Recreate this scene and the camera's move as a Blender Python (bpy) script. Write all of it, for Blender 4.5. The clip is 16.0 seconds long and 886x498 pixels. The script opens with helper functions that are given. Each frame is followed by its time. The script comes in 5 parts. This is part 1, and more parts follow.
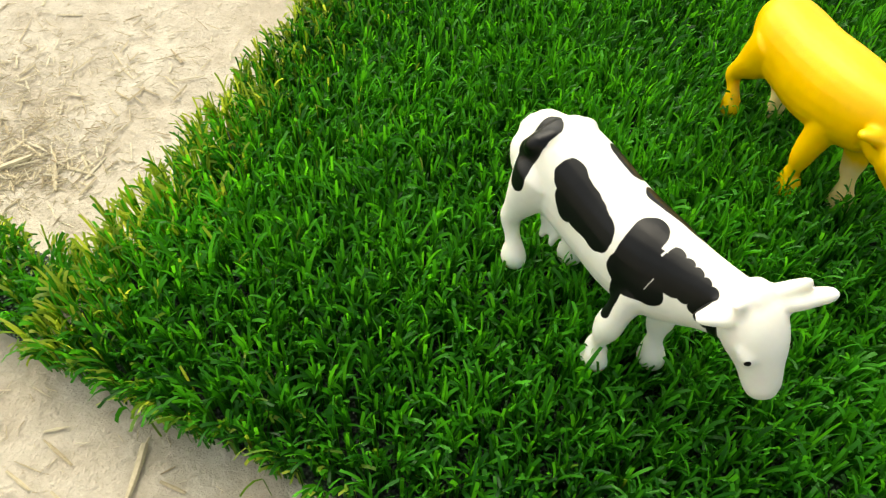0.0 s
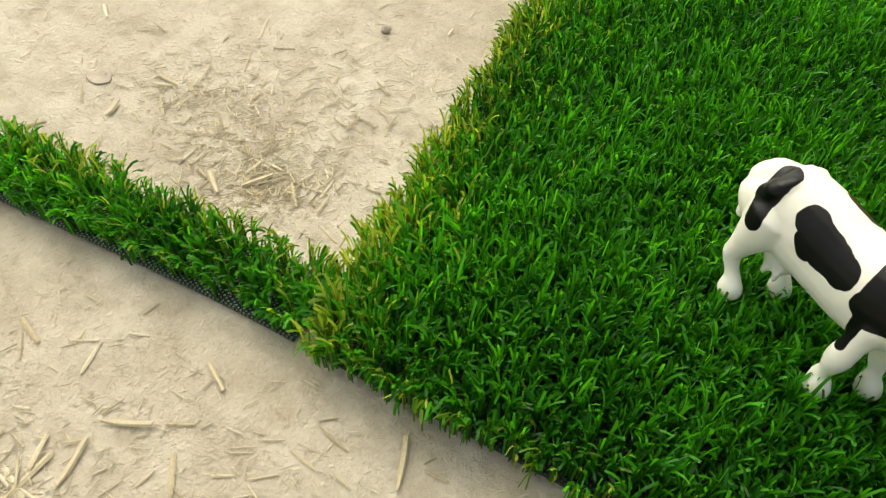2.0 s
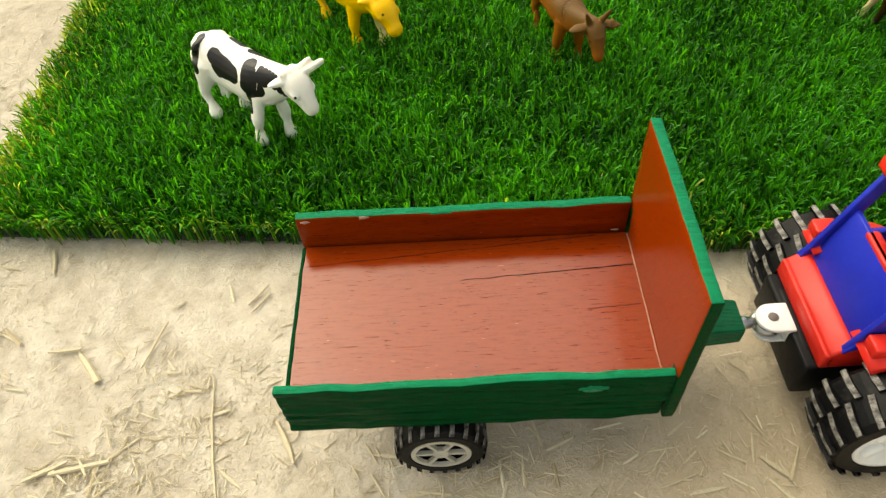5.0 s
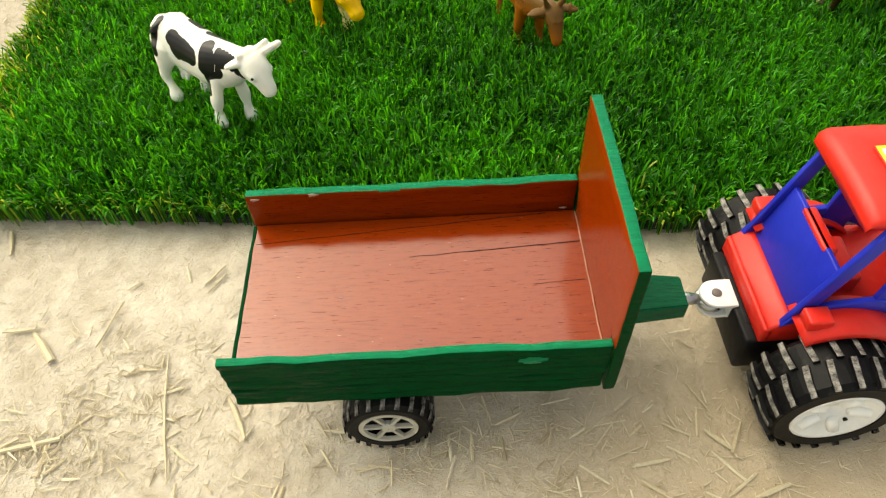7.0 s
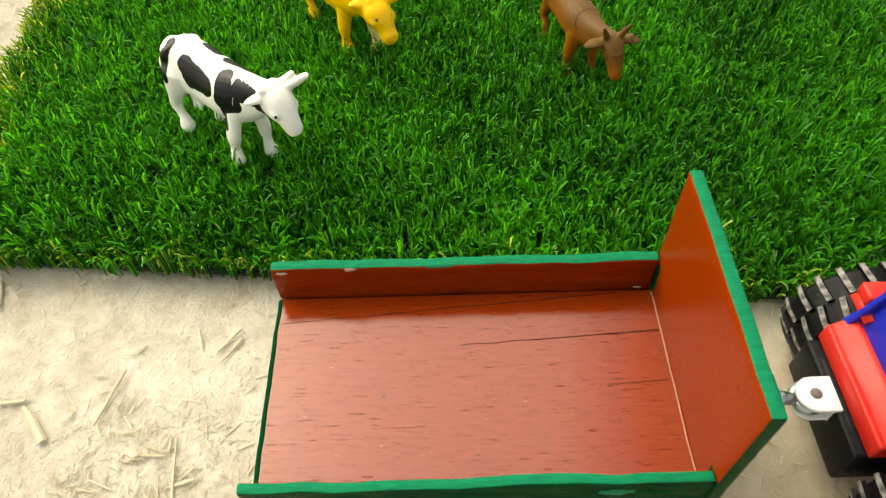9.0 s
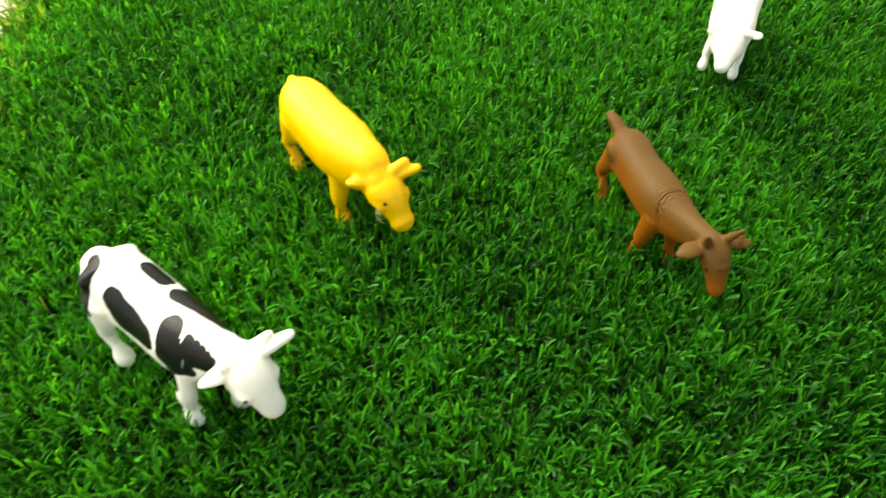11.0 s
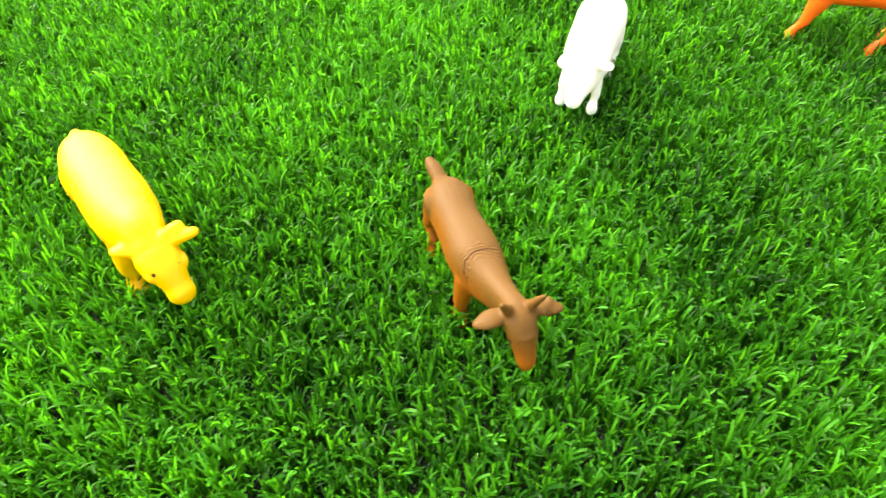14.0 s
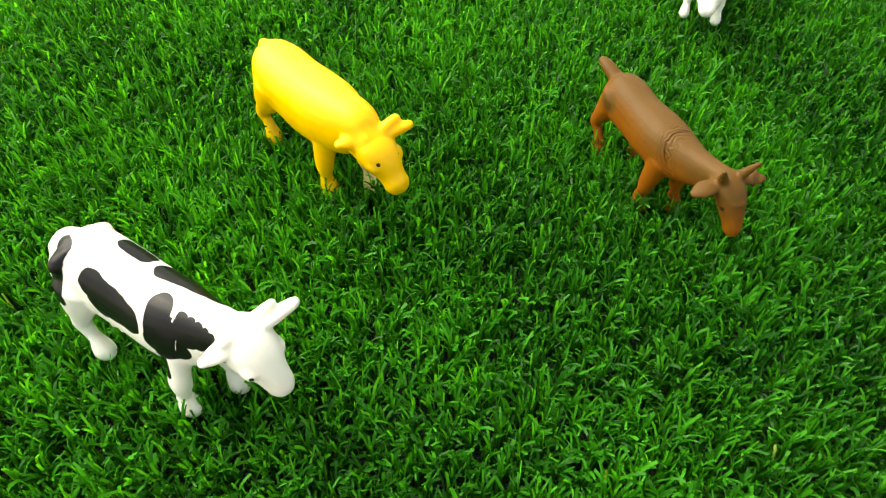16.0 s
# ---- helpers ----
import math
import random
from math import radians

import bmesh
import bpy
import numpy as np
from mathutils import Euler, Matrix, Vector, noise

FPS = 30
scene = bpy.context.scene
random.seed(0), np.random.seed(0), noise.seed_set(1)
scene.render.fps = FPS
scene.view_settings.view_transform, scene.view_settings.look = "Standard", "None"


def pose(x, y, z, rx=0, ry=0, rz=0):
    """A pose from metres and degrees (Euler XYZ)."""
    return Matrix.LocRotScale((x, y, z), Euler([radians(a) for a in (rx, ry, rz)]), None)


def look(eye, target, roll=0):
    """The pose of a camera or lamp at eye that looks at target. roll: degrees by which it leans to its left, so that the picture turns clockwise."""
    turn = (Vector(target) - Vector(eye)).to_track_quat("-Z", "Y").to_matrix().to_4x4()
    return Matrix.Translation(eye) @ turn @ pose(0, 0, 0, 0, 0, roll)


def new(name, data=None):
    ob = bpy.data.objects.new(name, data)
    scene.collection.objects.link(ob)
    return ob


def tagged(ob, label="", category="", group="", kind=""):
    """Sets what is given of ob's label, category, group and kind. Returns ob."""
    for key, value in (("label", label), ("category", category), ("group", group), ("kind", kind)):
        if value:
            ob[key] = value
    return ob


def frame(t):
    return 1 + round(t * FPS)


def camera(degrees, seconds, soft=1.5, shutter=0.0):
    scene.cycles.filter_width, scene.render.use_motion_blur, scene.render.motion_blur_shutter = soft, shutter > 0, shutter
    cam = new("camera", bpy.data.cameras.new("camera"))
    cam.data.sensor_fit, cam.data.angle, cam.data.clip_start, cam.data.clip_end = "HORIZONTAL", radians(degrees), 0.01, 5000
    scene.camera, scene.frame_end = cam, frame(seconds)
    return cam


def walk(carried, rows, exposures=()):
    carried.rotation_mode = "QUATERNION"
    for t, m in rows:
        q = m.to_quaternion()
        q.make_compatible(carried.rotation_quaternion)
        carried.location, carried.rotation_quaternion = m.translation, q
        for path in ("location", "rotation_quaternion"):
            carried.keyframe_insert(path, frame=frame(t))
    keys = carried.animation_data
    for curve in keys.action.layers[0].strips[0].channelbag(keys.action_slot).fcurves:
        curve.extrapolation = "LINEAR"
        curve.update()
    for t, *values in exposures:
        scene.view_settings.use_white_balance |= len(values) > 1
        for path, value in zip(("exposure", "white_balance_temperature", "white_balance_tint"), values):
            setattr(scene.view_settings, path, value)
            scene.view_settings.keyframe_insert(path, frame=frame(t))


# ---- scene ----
# ---- camera and its path ----
cam = camera(64.2, 16.0, soft=1.25, shutter=0.25)
PATH = [
    (0, (0.03826, -0.05766, 0.24184), (-0.00645, 0.05744, 0.0845), 4.34),
    (0.5, (0.03202, -0.06439, 0.24663), (-0.01644, 0.04959, 0.0896), 3.17),
    (1, (0.01767, -0.0776, 0.2505), (-0.03305, 0.03683, 0.09451), 3.51),
    (1.5, (0.00238, -0.08991, 0.25719), (-0.05241, 0.024, 0.1022), 2.90),
    (2, (-0.02234, -0.10884, 0.26478), (-0.08078, 0.00414, 0.11044), 2.59),
    (2.5, (-0.02287, -0.15426, 0.27638), (-0.07537, -0.04318, 0.11857), 3.14),
    (3, (0.03122, -0.2161, 0.31193), (-0.0144, -0.10888, 0.14938), 0.08),
    (3.5, (0.07871, -0.24943, 0.36207), (0.04372, -0.14276, 0.19655), -2.49),
    (4, (0.14111, -0.26881, 0.37708), (0.11149, -0.15482, 0.21544), -5.55),
    (4.5, (0.18659, -0.28269, 0.36414), (0.17009, -0.1588, 0.208), -4.38),
    (5, (0.21254, -0.29524, 0.3646), (0.19834, -0.16923, 0.20993), -3.98),
    (5.2, (0.21775, -0.30176, 0.36606), (0.2049, -0.17536, 0.21159), -3.77),
    (7.3, (0.23427, -0.30439, 0.35983), (0.22324, -0.17932, 0.20415), -2.91),
    (7.5, (0.233, -0.30234, 0.35924), (0.2211, -0.17745, 0.20347), -3.18),
    (8, (0.23083, -0.29331, 0.35611), (0.21898, -0.16951, 0.19947), -3.22),
    (8.2, (0.22773, -0.28469, 0.35411), (0.21636, -0.16045, 0.19779), -2.98),
    (10.3, (0.14516, -0.11781, 0.32956), (0.13317, 0.00073, 0.16892), 0.08),
    (10.5, (0.13955, -0.09519, 0.32616), (0.12846, 0.02381, 0.1658), -0.47),
    (11, (0.16351, -0.05094, 0.32948), (0.15865, 0.07074, 0.17083), 0.09),
    (11.5, (0.23548, -0.0306, 0.34655), (0.23045, 0.0971, 0.19271), -2.49),
    (12, (0.30564, -0.02913, 0.35102), (0.29768, 0.1037, 0.20172), -5.06),
    (12.5, (0.34591, -0.03141, 0.34469), (0.33917, 0.10091, 0.19487), -5.77),
    (13, (0.33807, -0.02541, 0.33797), (0.33318, 0.10593, 0.18722), -4.88),
    (13.5, (0.30464, -0.01261, 0.32515), (0.30065, 0.11776, 0.17353), -3.31),
    (14, (0.25764, -0.00634, 0.30558), (0.25392, 0.12134, 0.15168), -1.44),
    (14.5, (0.20502, -0.00586, 0.29873), (0.20079, 0.12008, 0.14342), -0.50),
    (15, (0.1677, -0.01747, 0.29531), (0.16751, 0.10872, 0.14015), 1.42),
    (15.5, (0.14539, -0.03816, 0.29877), (0.14737, 0.08606, 0.14203), 1.31),
    (16, (0.14223, -0.05192, 0.30051), (0.14929, 0.06945, 0.14171), 0.42),
]
walk(cam, [(t, look(eye, target, roll)) for t, eye, target, roll in PATH], exposures=[
    (0.0, 0.86, 7500, 2), (0.5, 0.79, 7500, 2), (1.0, 0.79, 7500, 2), (2.0, 0.58, 7500, 2), (5.2, 0.80, 7850, 2), (8.2, 0.92, 7850, 2), (10.3, 1.12, 7500, 2), (11.0, 1.20, 7500, 2), (11.6, 1.50, 7500, 2), (12.0, 2.24, 7750, 9), (12.5, 1.76, 7500, 2), (13.0, 2.06, 7700, 8), (13.5, 2.29, 7700, 12), (14.5, 2.32, 7800, 10), (15.0, 1.44, 7500, 2), (16.0, 1.34, 7500, 2)])

# ---- daylight: bright overcast sky, soft sun from behind and to the side ----
SUN_EL, SUN_AZ = 52.0, 145.0        # degrees; azimuth counted from +x towards +y
world = bpy.data.worlds.new("sky")
scene.world = world
world.use_nodes = True
wn = world.node_tree
sky = wn.nodes.new("ShaderNodeTexSky")
sky.sky_type, sky.sun_disc = "NISHITA", False
sky.sun_elevation, sky.sun_rotation = radians(SUN_EL), radians(90 - SUN_AZ)
sky.dust_density, sky.air_density = 4.0, 1.0
veil = wn.nodes.new("ShaderNodeHueSaturation")      # thin cloud greys the blue
veil.inputs["Saturation"].default_value = 0.46
wn.links.new(sky.outputs[0], veil.inputs["Color"])
wn.links.new(veil.outputs[0], wn.nodes["Background"].inputs[0])
wn.nodes["Background"].inputs[1].default_value = 0.15
sun_data = bpy.data.lights.new("sun", "SUN")
sun_data.energy, sun_data.angle, sun_data.color = 1.25, radians(80), (1.0, 0.96, 0.9)
sun = new("sun", sun_data)
ce, se = math.cos(radians(SUN_EL)), math.sin(radians(SUN_EL))
sun.matrix_world = look((4 * ce * math.cos(radians(SUN_AZ)), 4 * ce * math.sin(radians(SUN_AZ)), 4 * se), (0, 0, 0))


# ---- materials ----
class Nodes:
    """A small writer of node materials."""

    def __init__(self, name):
        self.mat = bpy.data.materials.new(name)
        self.mat.use_nodes = True
        self.tree = self.mat.node_tree
        self.bsdf = self.tree.nodes["Principled BSDF"]

    def add(self, kind, **inputs):
        n = self.tree.nodes.new(kind)
        for k, v in inputs.items():
            self.put(n.inputs[k.replace("_", " ")], v)
        return n

    def put(self, socket, v):
        if isinstance(v, bpy.types.NodeSocket):
            self.tree.links.new(v, socket)
        else:
            socket.default_value = v

    def coord(self, which="Object"):
        return self.add("ShaderNodeTexCoord").outputs[which]

    def noise(self, scale, detail=4.0, rough=0.6, vector=None):
        n = self.add("ShaderNodeTexNoise", Scale=scale, Detail=detail, Roughness=rough)
        self.put(n.inputs["Vector"], vector or self.coord())
        return n.outputs["Fac"]

    def ramp(self, fac, stops):
        n = self.add("ShaderNodeValToRGB", Fac=fac)
        e = n.color_ramp.elements
        while len(e) < len(stops):
            e.new(0.5)
        for k, (p, c) in zip(e, stops):
            k.position, k.color = p, (*c, 1)
        return n.outputs["Color"]

    def mix(self, fac, a, b, mode="MIX"):
        n = self.tree.nodes.new("ShaderNodeMix")
        n.data_type, n.blend_type = "RGBA", mode
        self.put(n.inputs["Factor"], fac)
        for key, v in (("A", a), ("B", b)):
            s = [i for i in n.inputs if i.name == key and i.type == "RGBA"][0]
            self.put(s, (*v, 1) if isinstance(v, tuple) else v)
        return [o for o in n.outputs if o.type == "RGBA"][0]

    def math(self, op, a, b=0.0, c=0.0):
        n = self.tree.nodes.new("ShaderNodeMath")
        n.operation = op
        for i, v in enumerate((a, b, c)):
            self.put(n.inputs[i], v)
        return n.outputs[0]

    def vmath(self, op, a, b=(0, 0, 0), scale=None):
        n = self.tree.nodes.new("ShaderNodeVectorMath")
        n.operation = op
        self.put(n.inputs[0], a)
        self.put(n.inputs[1], b)
        if scale is not None:
            self.put(n.inputs["Scale"], scale)
        return n.outputs["Value"] if op in ("DOT_PRODUCT", "LENGTH") else n.outputs["Vector"]

    def bump(self, height, strength=0.3, distance=0.001):
        n = self.add("ShaderNodeBump", Strength=strength, Distance=distance, Height=height)
        self.put(self.bsdf.inputs["Normal"], n.outputs["Normal"])

    def done(self, color, rough=0.5, metal=0.0, **more):
        self.put(self.bsdf.inputs["Base Color"], (*color, 1) if isinstance(color, tuple) else color)
        self.put(self.bsdf.inputs["Roughness"], rough)
        self.put(self.bsdf.inputs["Metallic"], metal)
        for k, v in more.items():
            self.put(self.bsdf.inputs[k.replace("_", " ")], v)
        return self.mat


def plastic(name, color, rough=0.38, wear=0.12, sss=0.0, bump=0.15, spec=0.5):
    """Moulded toy plastic: faint mottling, scuffs in the gloss and a slightly uneven skin."""
    n = Nodes(name)
    dark = tuple(c * (1 - wear) for c in color)
    light = tuple(min(1.0, c * (1 + wear * 0.6) + 0.01) for c in color)
    col = n.ramp(n.noise(60, 5, 0.65), [(0.3, dark), (0.55, color), (0.75, light)])
    r = n.math("MULTIPLY_ADD", n.noise(220, 3), 0.3, rough - 0.13)
    n.bump(n.noise(180, 4, 0.6), bump, 0.0008)
    if sss:
        return n.done(col, r, Subsurface_Weight=sss, Subsurface_Radius=(0.004, 0.003, 0.002), Subsurface_Scale=1.0)
    return n.done(col, r, Specular_IOR_Level=spec)


def rubber(name):
    """Black tyre rubber with pale dust rubbed onto it."""
    n = Nodes(name)
    dust = n.ramp(n.noise(140, 5, 0.7), [(0.55, (0, 0, 0)), (0.75, (1, 1, 1))])
    col = n.mix(n.math("MULTIPLY", dust, 0.25), (0.004, 0.004, 0.0045), (0.10, 0.09, 0.08))
    n.bump(n.noise(300, 3), 0.2, 0.0006)
    return n.done(col, n.math("MULTIPLY_ADD", n.noise(90, 2), 0.2, 0.35), Specular_IOR_Level=0.12)


def lug_rubber(name):
    """The worn tops of the tread, greyed with dust."""
    n = Nodes(name)
    col = n.ramp(n.noise(260, 6, 0.75), [(0.40, (0.016, 0.015, 0.014)), (0.52, (0.13, 0.12, 0.108)), (0.66, (0.33, 0.31, 0.28))])
    n.bump(n.noise(400, 3), 0.3, 0.0006)
    return n.done(col, 0.75)


def painted_wood(name, color, streak, rough=0.22, grain=(6, 60, 60), scratch=None, spec=0.22, relief=0.7, pit=0.67, light=1.25, sharp=0.04):
    """Thick brush paint over wood: grain ridges along the board, pinholes and chips."""
    n = Nodes(name)
    v = n.vmath("MULTIPLY", n.coord(), grain)
    fibres = n.noise(14, 5, 0.7, v)
    col = n.ramp(fibres, [(0.3, streak), (0.5, color), (0.72, tuple(min(1, c * light) for c in color))])
    pits = n.noise(9, 4, 0.75, n.vmath("MULTIPLY", n.coord(), (11, 150, 150)))
    mask = n.ramp(pits, [(pit, (0, 0, 0)), (pit + sharp, (1, 1, 1))])
    col = n.mix(n.math("MULTIPLY", mask, 0.92), col, tuple(c * 0.25 for c in color))
    if scratch:
        chips = n.ramp(n.noise(8, 5, 0.75, n.vmath("MULTIPLY", n.coord(), (13, 80, 80))), [(0.685, (0, 0, 0)), (0.70, (1, 1, 1))])
        col = n.mix(chips, col, scratch)
    n.bump(n.math("ADD", fibres, n.math("MULTIPLY", n.noise(70, 5, 0.7), 0.8)), relief, 0.0022)
    return n.done(col, n.math("MULTIPLY_ADD", n.noise(40, 3), 0.14, rough - 0.05), Specular_IOR_Level=n.math("MULTIPLY", n.math("SUBTRACT", 1.0, mask), spec))


def turf(name, dark, mid, light, gloss=0.40):
    """Plastic turf blades: each blade its own green, some light passing through."""
    n = Nodes(name)
    rnd = n.add("ShaderNodeNewGeometry").outputs["Random Per Island"]
    col = n.ramp(rnd, [(0.0, dark), (0.50, mid), (0.86, light), (1.0, tuple(c * 1.25 for c in light))])
    patch = n.noise(7, 3, 0.6, n.coord())
    col = n.mix(0.35, col, n.ramp(patch, [(0.35, dark), (0.7, light)]))
    n.done(col, gloss, Specular_IOR_Level=0.24)
    tr = n.add("ShaderNodeBsdfTranslucent", Color=n.mix(1.0, col, (2.2, 1.9, 0.9), "MULTIPLY"))
    m = n.add("ShaderNodeMixShader", Fac=0.50)
    n.tree.links.new(n.bsdf.outputs[0], m.inputs[1])
    n.tree.links.new(tr.outputs[0], m.inputs[2])
    n.tree.links.new(m.outputs[0], n.tree.nodes["Material Output"].inputs["Surface"])
    return n.mat


def backing_material(name, dot):
    """Black woven backing of the turf with pinprick stitches of another green."""
    n = Nodes(name)
    p = n.vmath("ADD", n.coord(), n.vmath("SCALE", n.add("ShaderNodeTexNoise", Scale=90.0, Vector=n.coord()).outputs["Color"], scale=0.0012))
    x = n.math("SINE", n.math("MULTIPLY", n.vmath("DOT_PRODUCT", p, (0.94, 0.34, 0.5)), 2300.0))
    y = n.math("SINE", n.math("MULTIPLY", n.vmath("DOT_PRODUCT", p, (-0.34, 0.94, 0.7)), 2300.0))
    weave = n.math("MULTIPLY", x, y)
    col = n.ramp(n.math("MULTIPLY_ADD", weave, 0.5, 0.5), [(0.62, (0.010, 0.020, 0.012)), (0.78, dot)])
    n.bump(weave, 0.8, 0.001)
    return n.done(col, 0.7)


def earth_material():
    """Dry plastered clay floor: pale tan, blotched, scuffed, with fine grit."""
    n = Nodes("dry_clay")
    c = n.coord()
    big = n.noise(5, 5, 0.6, c)
    mid = n.noise(38, 6, 0.7, c)
    fine = n.noise(420, 4, 0.7, c)
    col = n.ramp(big, [(0.3, (0.460, 0.402, 0.314)), (0.5, (0.545, 0.486, 0.390)), (0.72, (0.615, 0.560, 0.462))])
    col = n.mix(n.ramp(mid, [(0.36, (0.7, 0.7, 0.7)), (0.58, (0, 0, 0))]), col, (0.36, 0.302, 0.222))
    brown_spot = n.math("ADD", n.vmath("LENGTH", n.vmath("SUBTRACT", c, (0.37, -0.17, 0.0))), n.math("MULTIPLY", n.noise(14, 5, 0.7, c), 0.14))
    col = n.mix(n.ramp(brown_spot, [(0.12, (0.65, 0.65, 0.65)), (0.26, (0, 0, 0))]), col, (0.48, 0.372, 0.235))     # a browner, slightly darker spot
    grit = n.ramp(fine, [(0.62, (0, 0, 0)), (0.72, (1, 1, 1))])
    col = n.mix(n.math("MULTIPLY", grit, 0.5), col, (0.33, 0.255, 0.17))
    h = n.math("ADD", n.math("MULTIPLY", mid, 1.0), n.math("MULTIPLY_ADD", fine, 0.35, n.math("MULTIPLY", n.noise(130, 5, 0.75, c), 0.3)))
    n.bump(h, 1.0, 0.0035)
    return n.done(col, 0.9, Specular_IOR_Level=0.25)


def straw_material():
    n = Nodes("straw")
    rnd = n.add("ShaderNodeNewGeometry").outputs["Random Per Island"]
    col = n.ramp(rnd, [(0.0, (0.30, 0.23, 0.13)), (0.25, (0.50, 0.42, 0.27)), (0.75, (0.60, 0.53, 0.37)), (1.0, (0.70, 0.64, 0.49))])
    fib = n.noise(30, 4, 0.7, n.vmath("MULTIPLY", n.coord(), (20, 20, 4)))
    col = n.mix(0.25, col, n.ramp(fib, [(0.3, (0.3, 0.22, 0.12)), (0.7, (0.75, 0.66, 0.45))]))
    n.bump(fib, 0.3, 0.0005)
    return n.done(col, 0.6)


def capsules(n, p, shapes):
    """A mask, 1 inside the union of capsules (x0, z0, x1, z1, radius) of the plane of p."""
    best = None
    for x0, z0, x1, z1, r in shapes:
        ba = Vector((x1 - x0, 0, z1 - z0))
        pa = n.vmath("SUBTRACT", p, (x0, 0, z0))
        hh = n.math("DIVIDE", n.vmath("DOT_PRODUCT", pa, tuple(ba)), max(ba.length_squared, 1e-9))
        hh = n.math("MINIMUM", n.math("MAXIMUM", hh, 0.0), 1.0)
        away = n.vmath("SUBTRACT", pa, n.vmath("SCALE", tuple(ba), scale=hh))
        d = n.math("SUBTRACT", n.vmath("LENGTH", away), r)
        best = d if best is None else n.math("MINIMUM", best, d)
    return n.ramp(n.math("MULTIPLY_ADD", best, 1000.0, 0.5), [(0.35, (1, 1, 1)), (0.65, (0, 0, 0))])


def cow_hide(near, far, bare, eyes):
    """White toy plastic with black painted patches, one set on each flank, and black eyes."""
    n = Nodes("painted_cow")
    p0 = n.coord()
    sep = n.add("ShaderNodeSeparateXYZ", Vector=p0)
    wob = n.add("ShaderNodeTexNoise", Scale=160.0, Detail=2.0, Vector=p0).outputs["Color"]
    wob = n.vmath("SCALE", n.vmath("SUBTRACT", wob, (0.5, 0.5, 0.5)), scale=0.0014)
    over = n.math("MULTIPLY", n.math("MAXIMUM", n.math("SUBTRACT", 0.008, n.math("ABSOLUTE", n.math("SUBTRACT", sep.outputs["Y"], 0.002))), 0.0), 0.7)
    rise = n.add("ShaderNodeCombineXYZ", Z=over).outputs[0]     # unrolls the back, so that patches close before the spine
    flat = n.vmath("MULTIPLY", n.vmath("ADD", n.vmath("ADD", p0, rise), wob), (1, 0, 1))
    side = n.math("GREATER_THAN", sep.outputs["Y"], 0.002)
    a, b = capsules(n, flat, near), capsules(n, flat, far)
    a = n.mix(capsules(n, flat, bare), a, (0.0, 0.0, 0.0))      # scuffs down to the white
    mask = n.mix(side, a, b)
    white = n.ramp(n.noise(70, 5, 0.6), [(0.3, (0.78, 0.76, 0.67)), (0.6, (0.85, 0.835, 0.75))])
    for eye in eyes:
        near_eye = n.math("LESS_THAN", n.vmath("LENGTH", n.vmath("SUBTRACT", p0, eye)), 0.0010)
        mask = n.mix(near_eye, mask, (1.0, 1.0, 1.0))
    col = n.mix(mask, white, (0.004, 0.004, 0.0045))
    n.bump(n.noise(170, 4), 0.15, 0.0008)
    return n.done(col, n.math("MULTIPLY_ADD", n.noise(200, 3), 0.25, 0.22), Subsurface_Weight=0.35, Subsurface_Radius=(0.006, 0.005, 0.0035), Subsurface_Scale=1.0, Specular_IOR_Level=0.25)


def two_tone(name, base, other, rule, rough=0.4, eyes=(), seam=None, folds=False, spec=0.3, glow=0.0):
    """Plastic whose second colour is sprayed on where rule(nodes, object point) is near 1."""
    n = Nodes(name)
    p = n.coord()
    mask = rule(n, p)
    col = n.mix(mask, n.ramp(n.noise(80, 5), [(0.3, tuple(c * 0.85 for c in base)), (0.7, base)]), other)
    for eye in eyes:
        col = n.mix(n.math("LESS_THAN", n.vmath("LENGTH", n.vmath("SUBTRACT", p, eye)), 0.0011), col, (0.02, 0.012, 0.01))
    if seam is not None:
        x0, lean = seam
        s = n.add("ShaderNodeSeparateXYZ", Vector=p)
        off = n.math("SUBTRACT", n.math("SUBTRACT", s.outputs["X"], x0), n.math("MULTIPLY", s.outputs["Z"], lean))
        line = n.math("MULTIPLY", n.math("LESS_THAN", n.math("ABSOLUTE", off), 0.00042), n.math("LESS_THAN", s.outputs["Y"], 0.0065))
        line = n.math("MULTIPLY", line, n.math("GREATER_THAN", s.outputs["Z"], 0.036))
        col = n.mix(line, col, tuple(v * 0.18 for v in base))
    if folds:       # fine folds on both sides of the seam
        ripple = n.math("SINE", n.math("MULTIPLY_ADD", n.math("ADD", off, n.math("MULTIPLY", n.noise(120, 2), 0.008)), 3000.0, 0.0))
        close = n.math("MAXIMUM", n.math("SUBTRACT", 1.0, n.math("MULTIPLY", n.math("ABSOLUTE", off), 130.0)), 0.0)
        n.bump(n.math("ADD", n.math("MULTIPLY", n.math("MULTIPLY", ripple, close), 0.55), n.math("MULTIPLY", n.noise(90, 5, 0.7), 1.2)), 0.6, 0.0007)
    else:
        n.bump(n.noise(200, 4), 0.18, 0.0008)
    return n.done(col, n.math("MULTIPLY_ADD", n.noise(150, 3), 0.25, rough - 0.12), Specular_IOR_Level=spec, Subsurface_Weight=glow, Subsurface_Radius=(0.006, 0.004, 0.001), Subsurface_Scale=1.0)


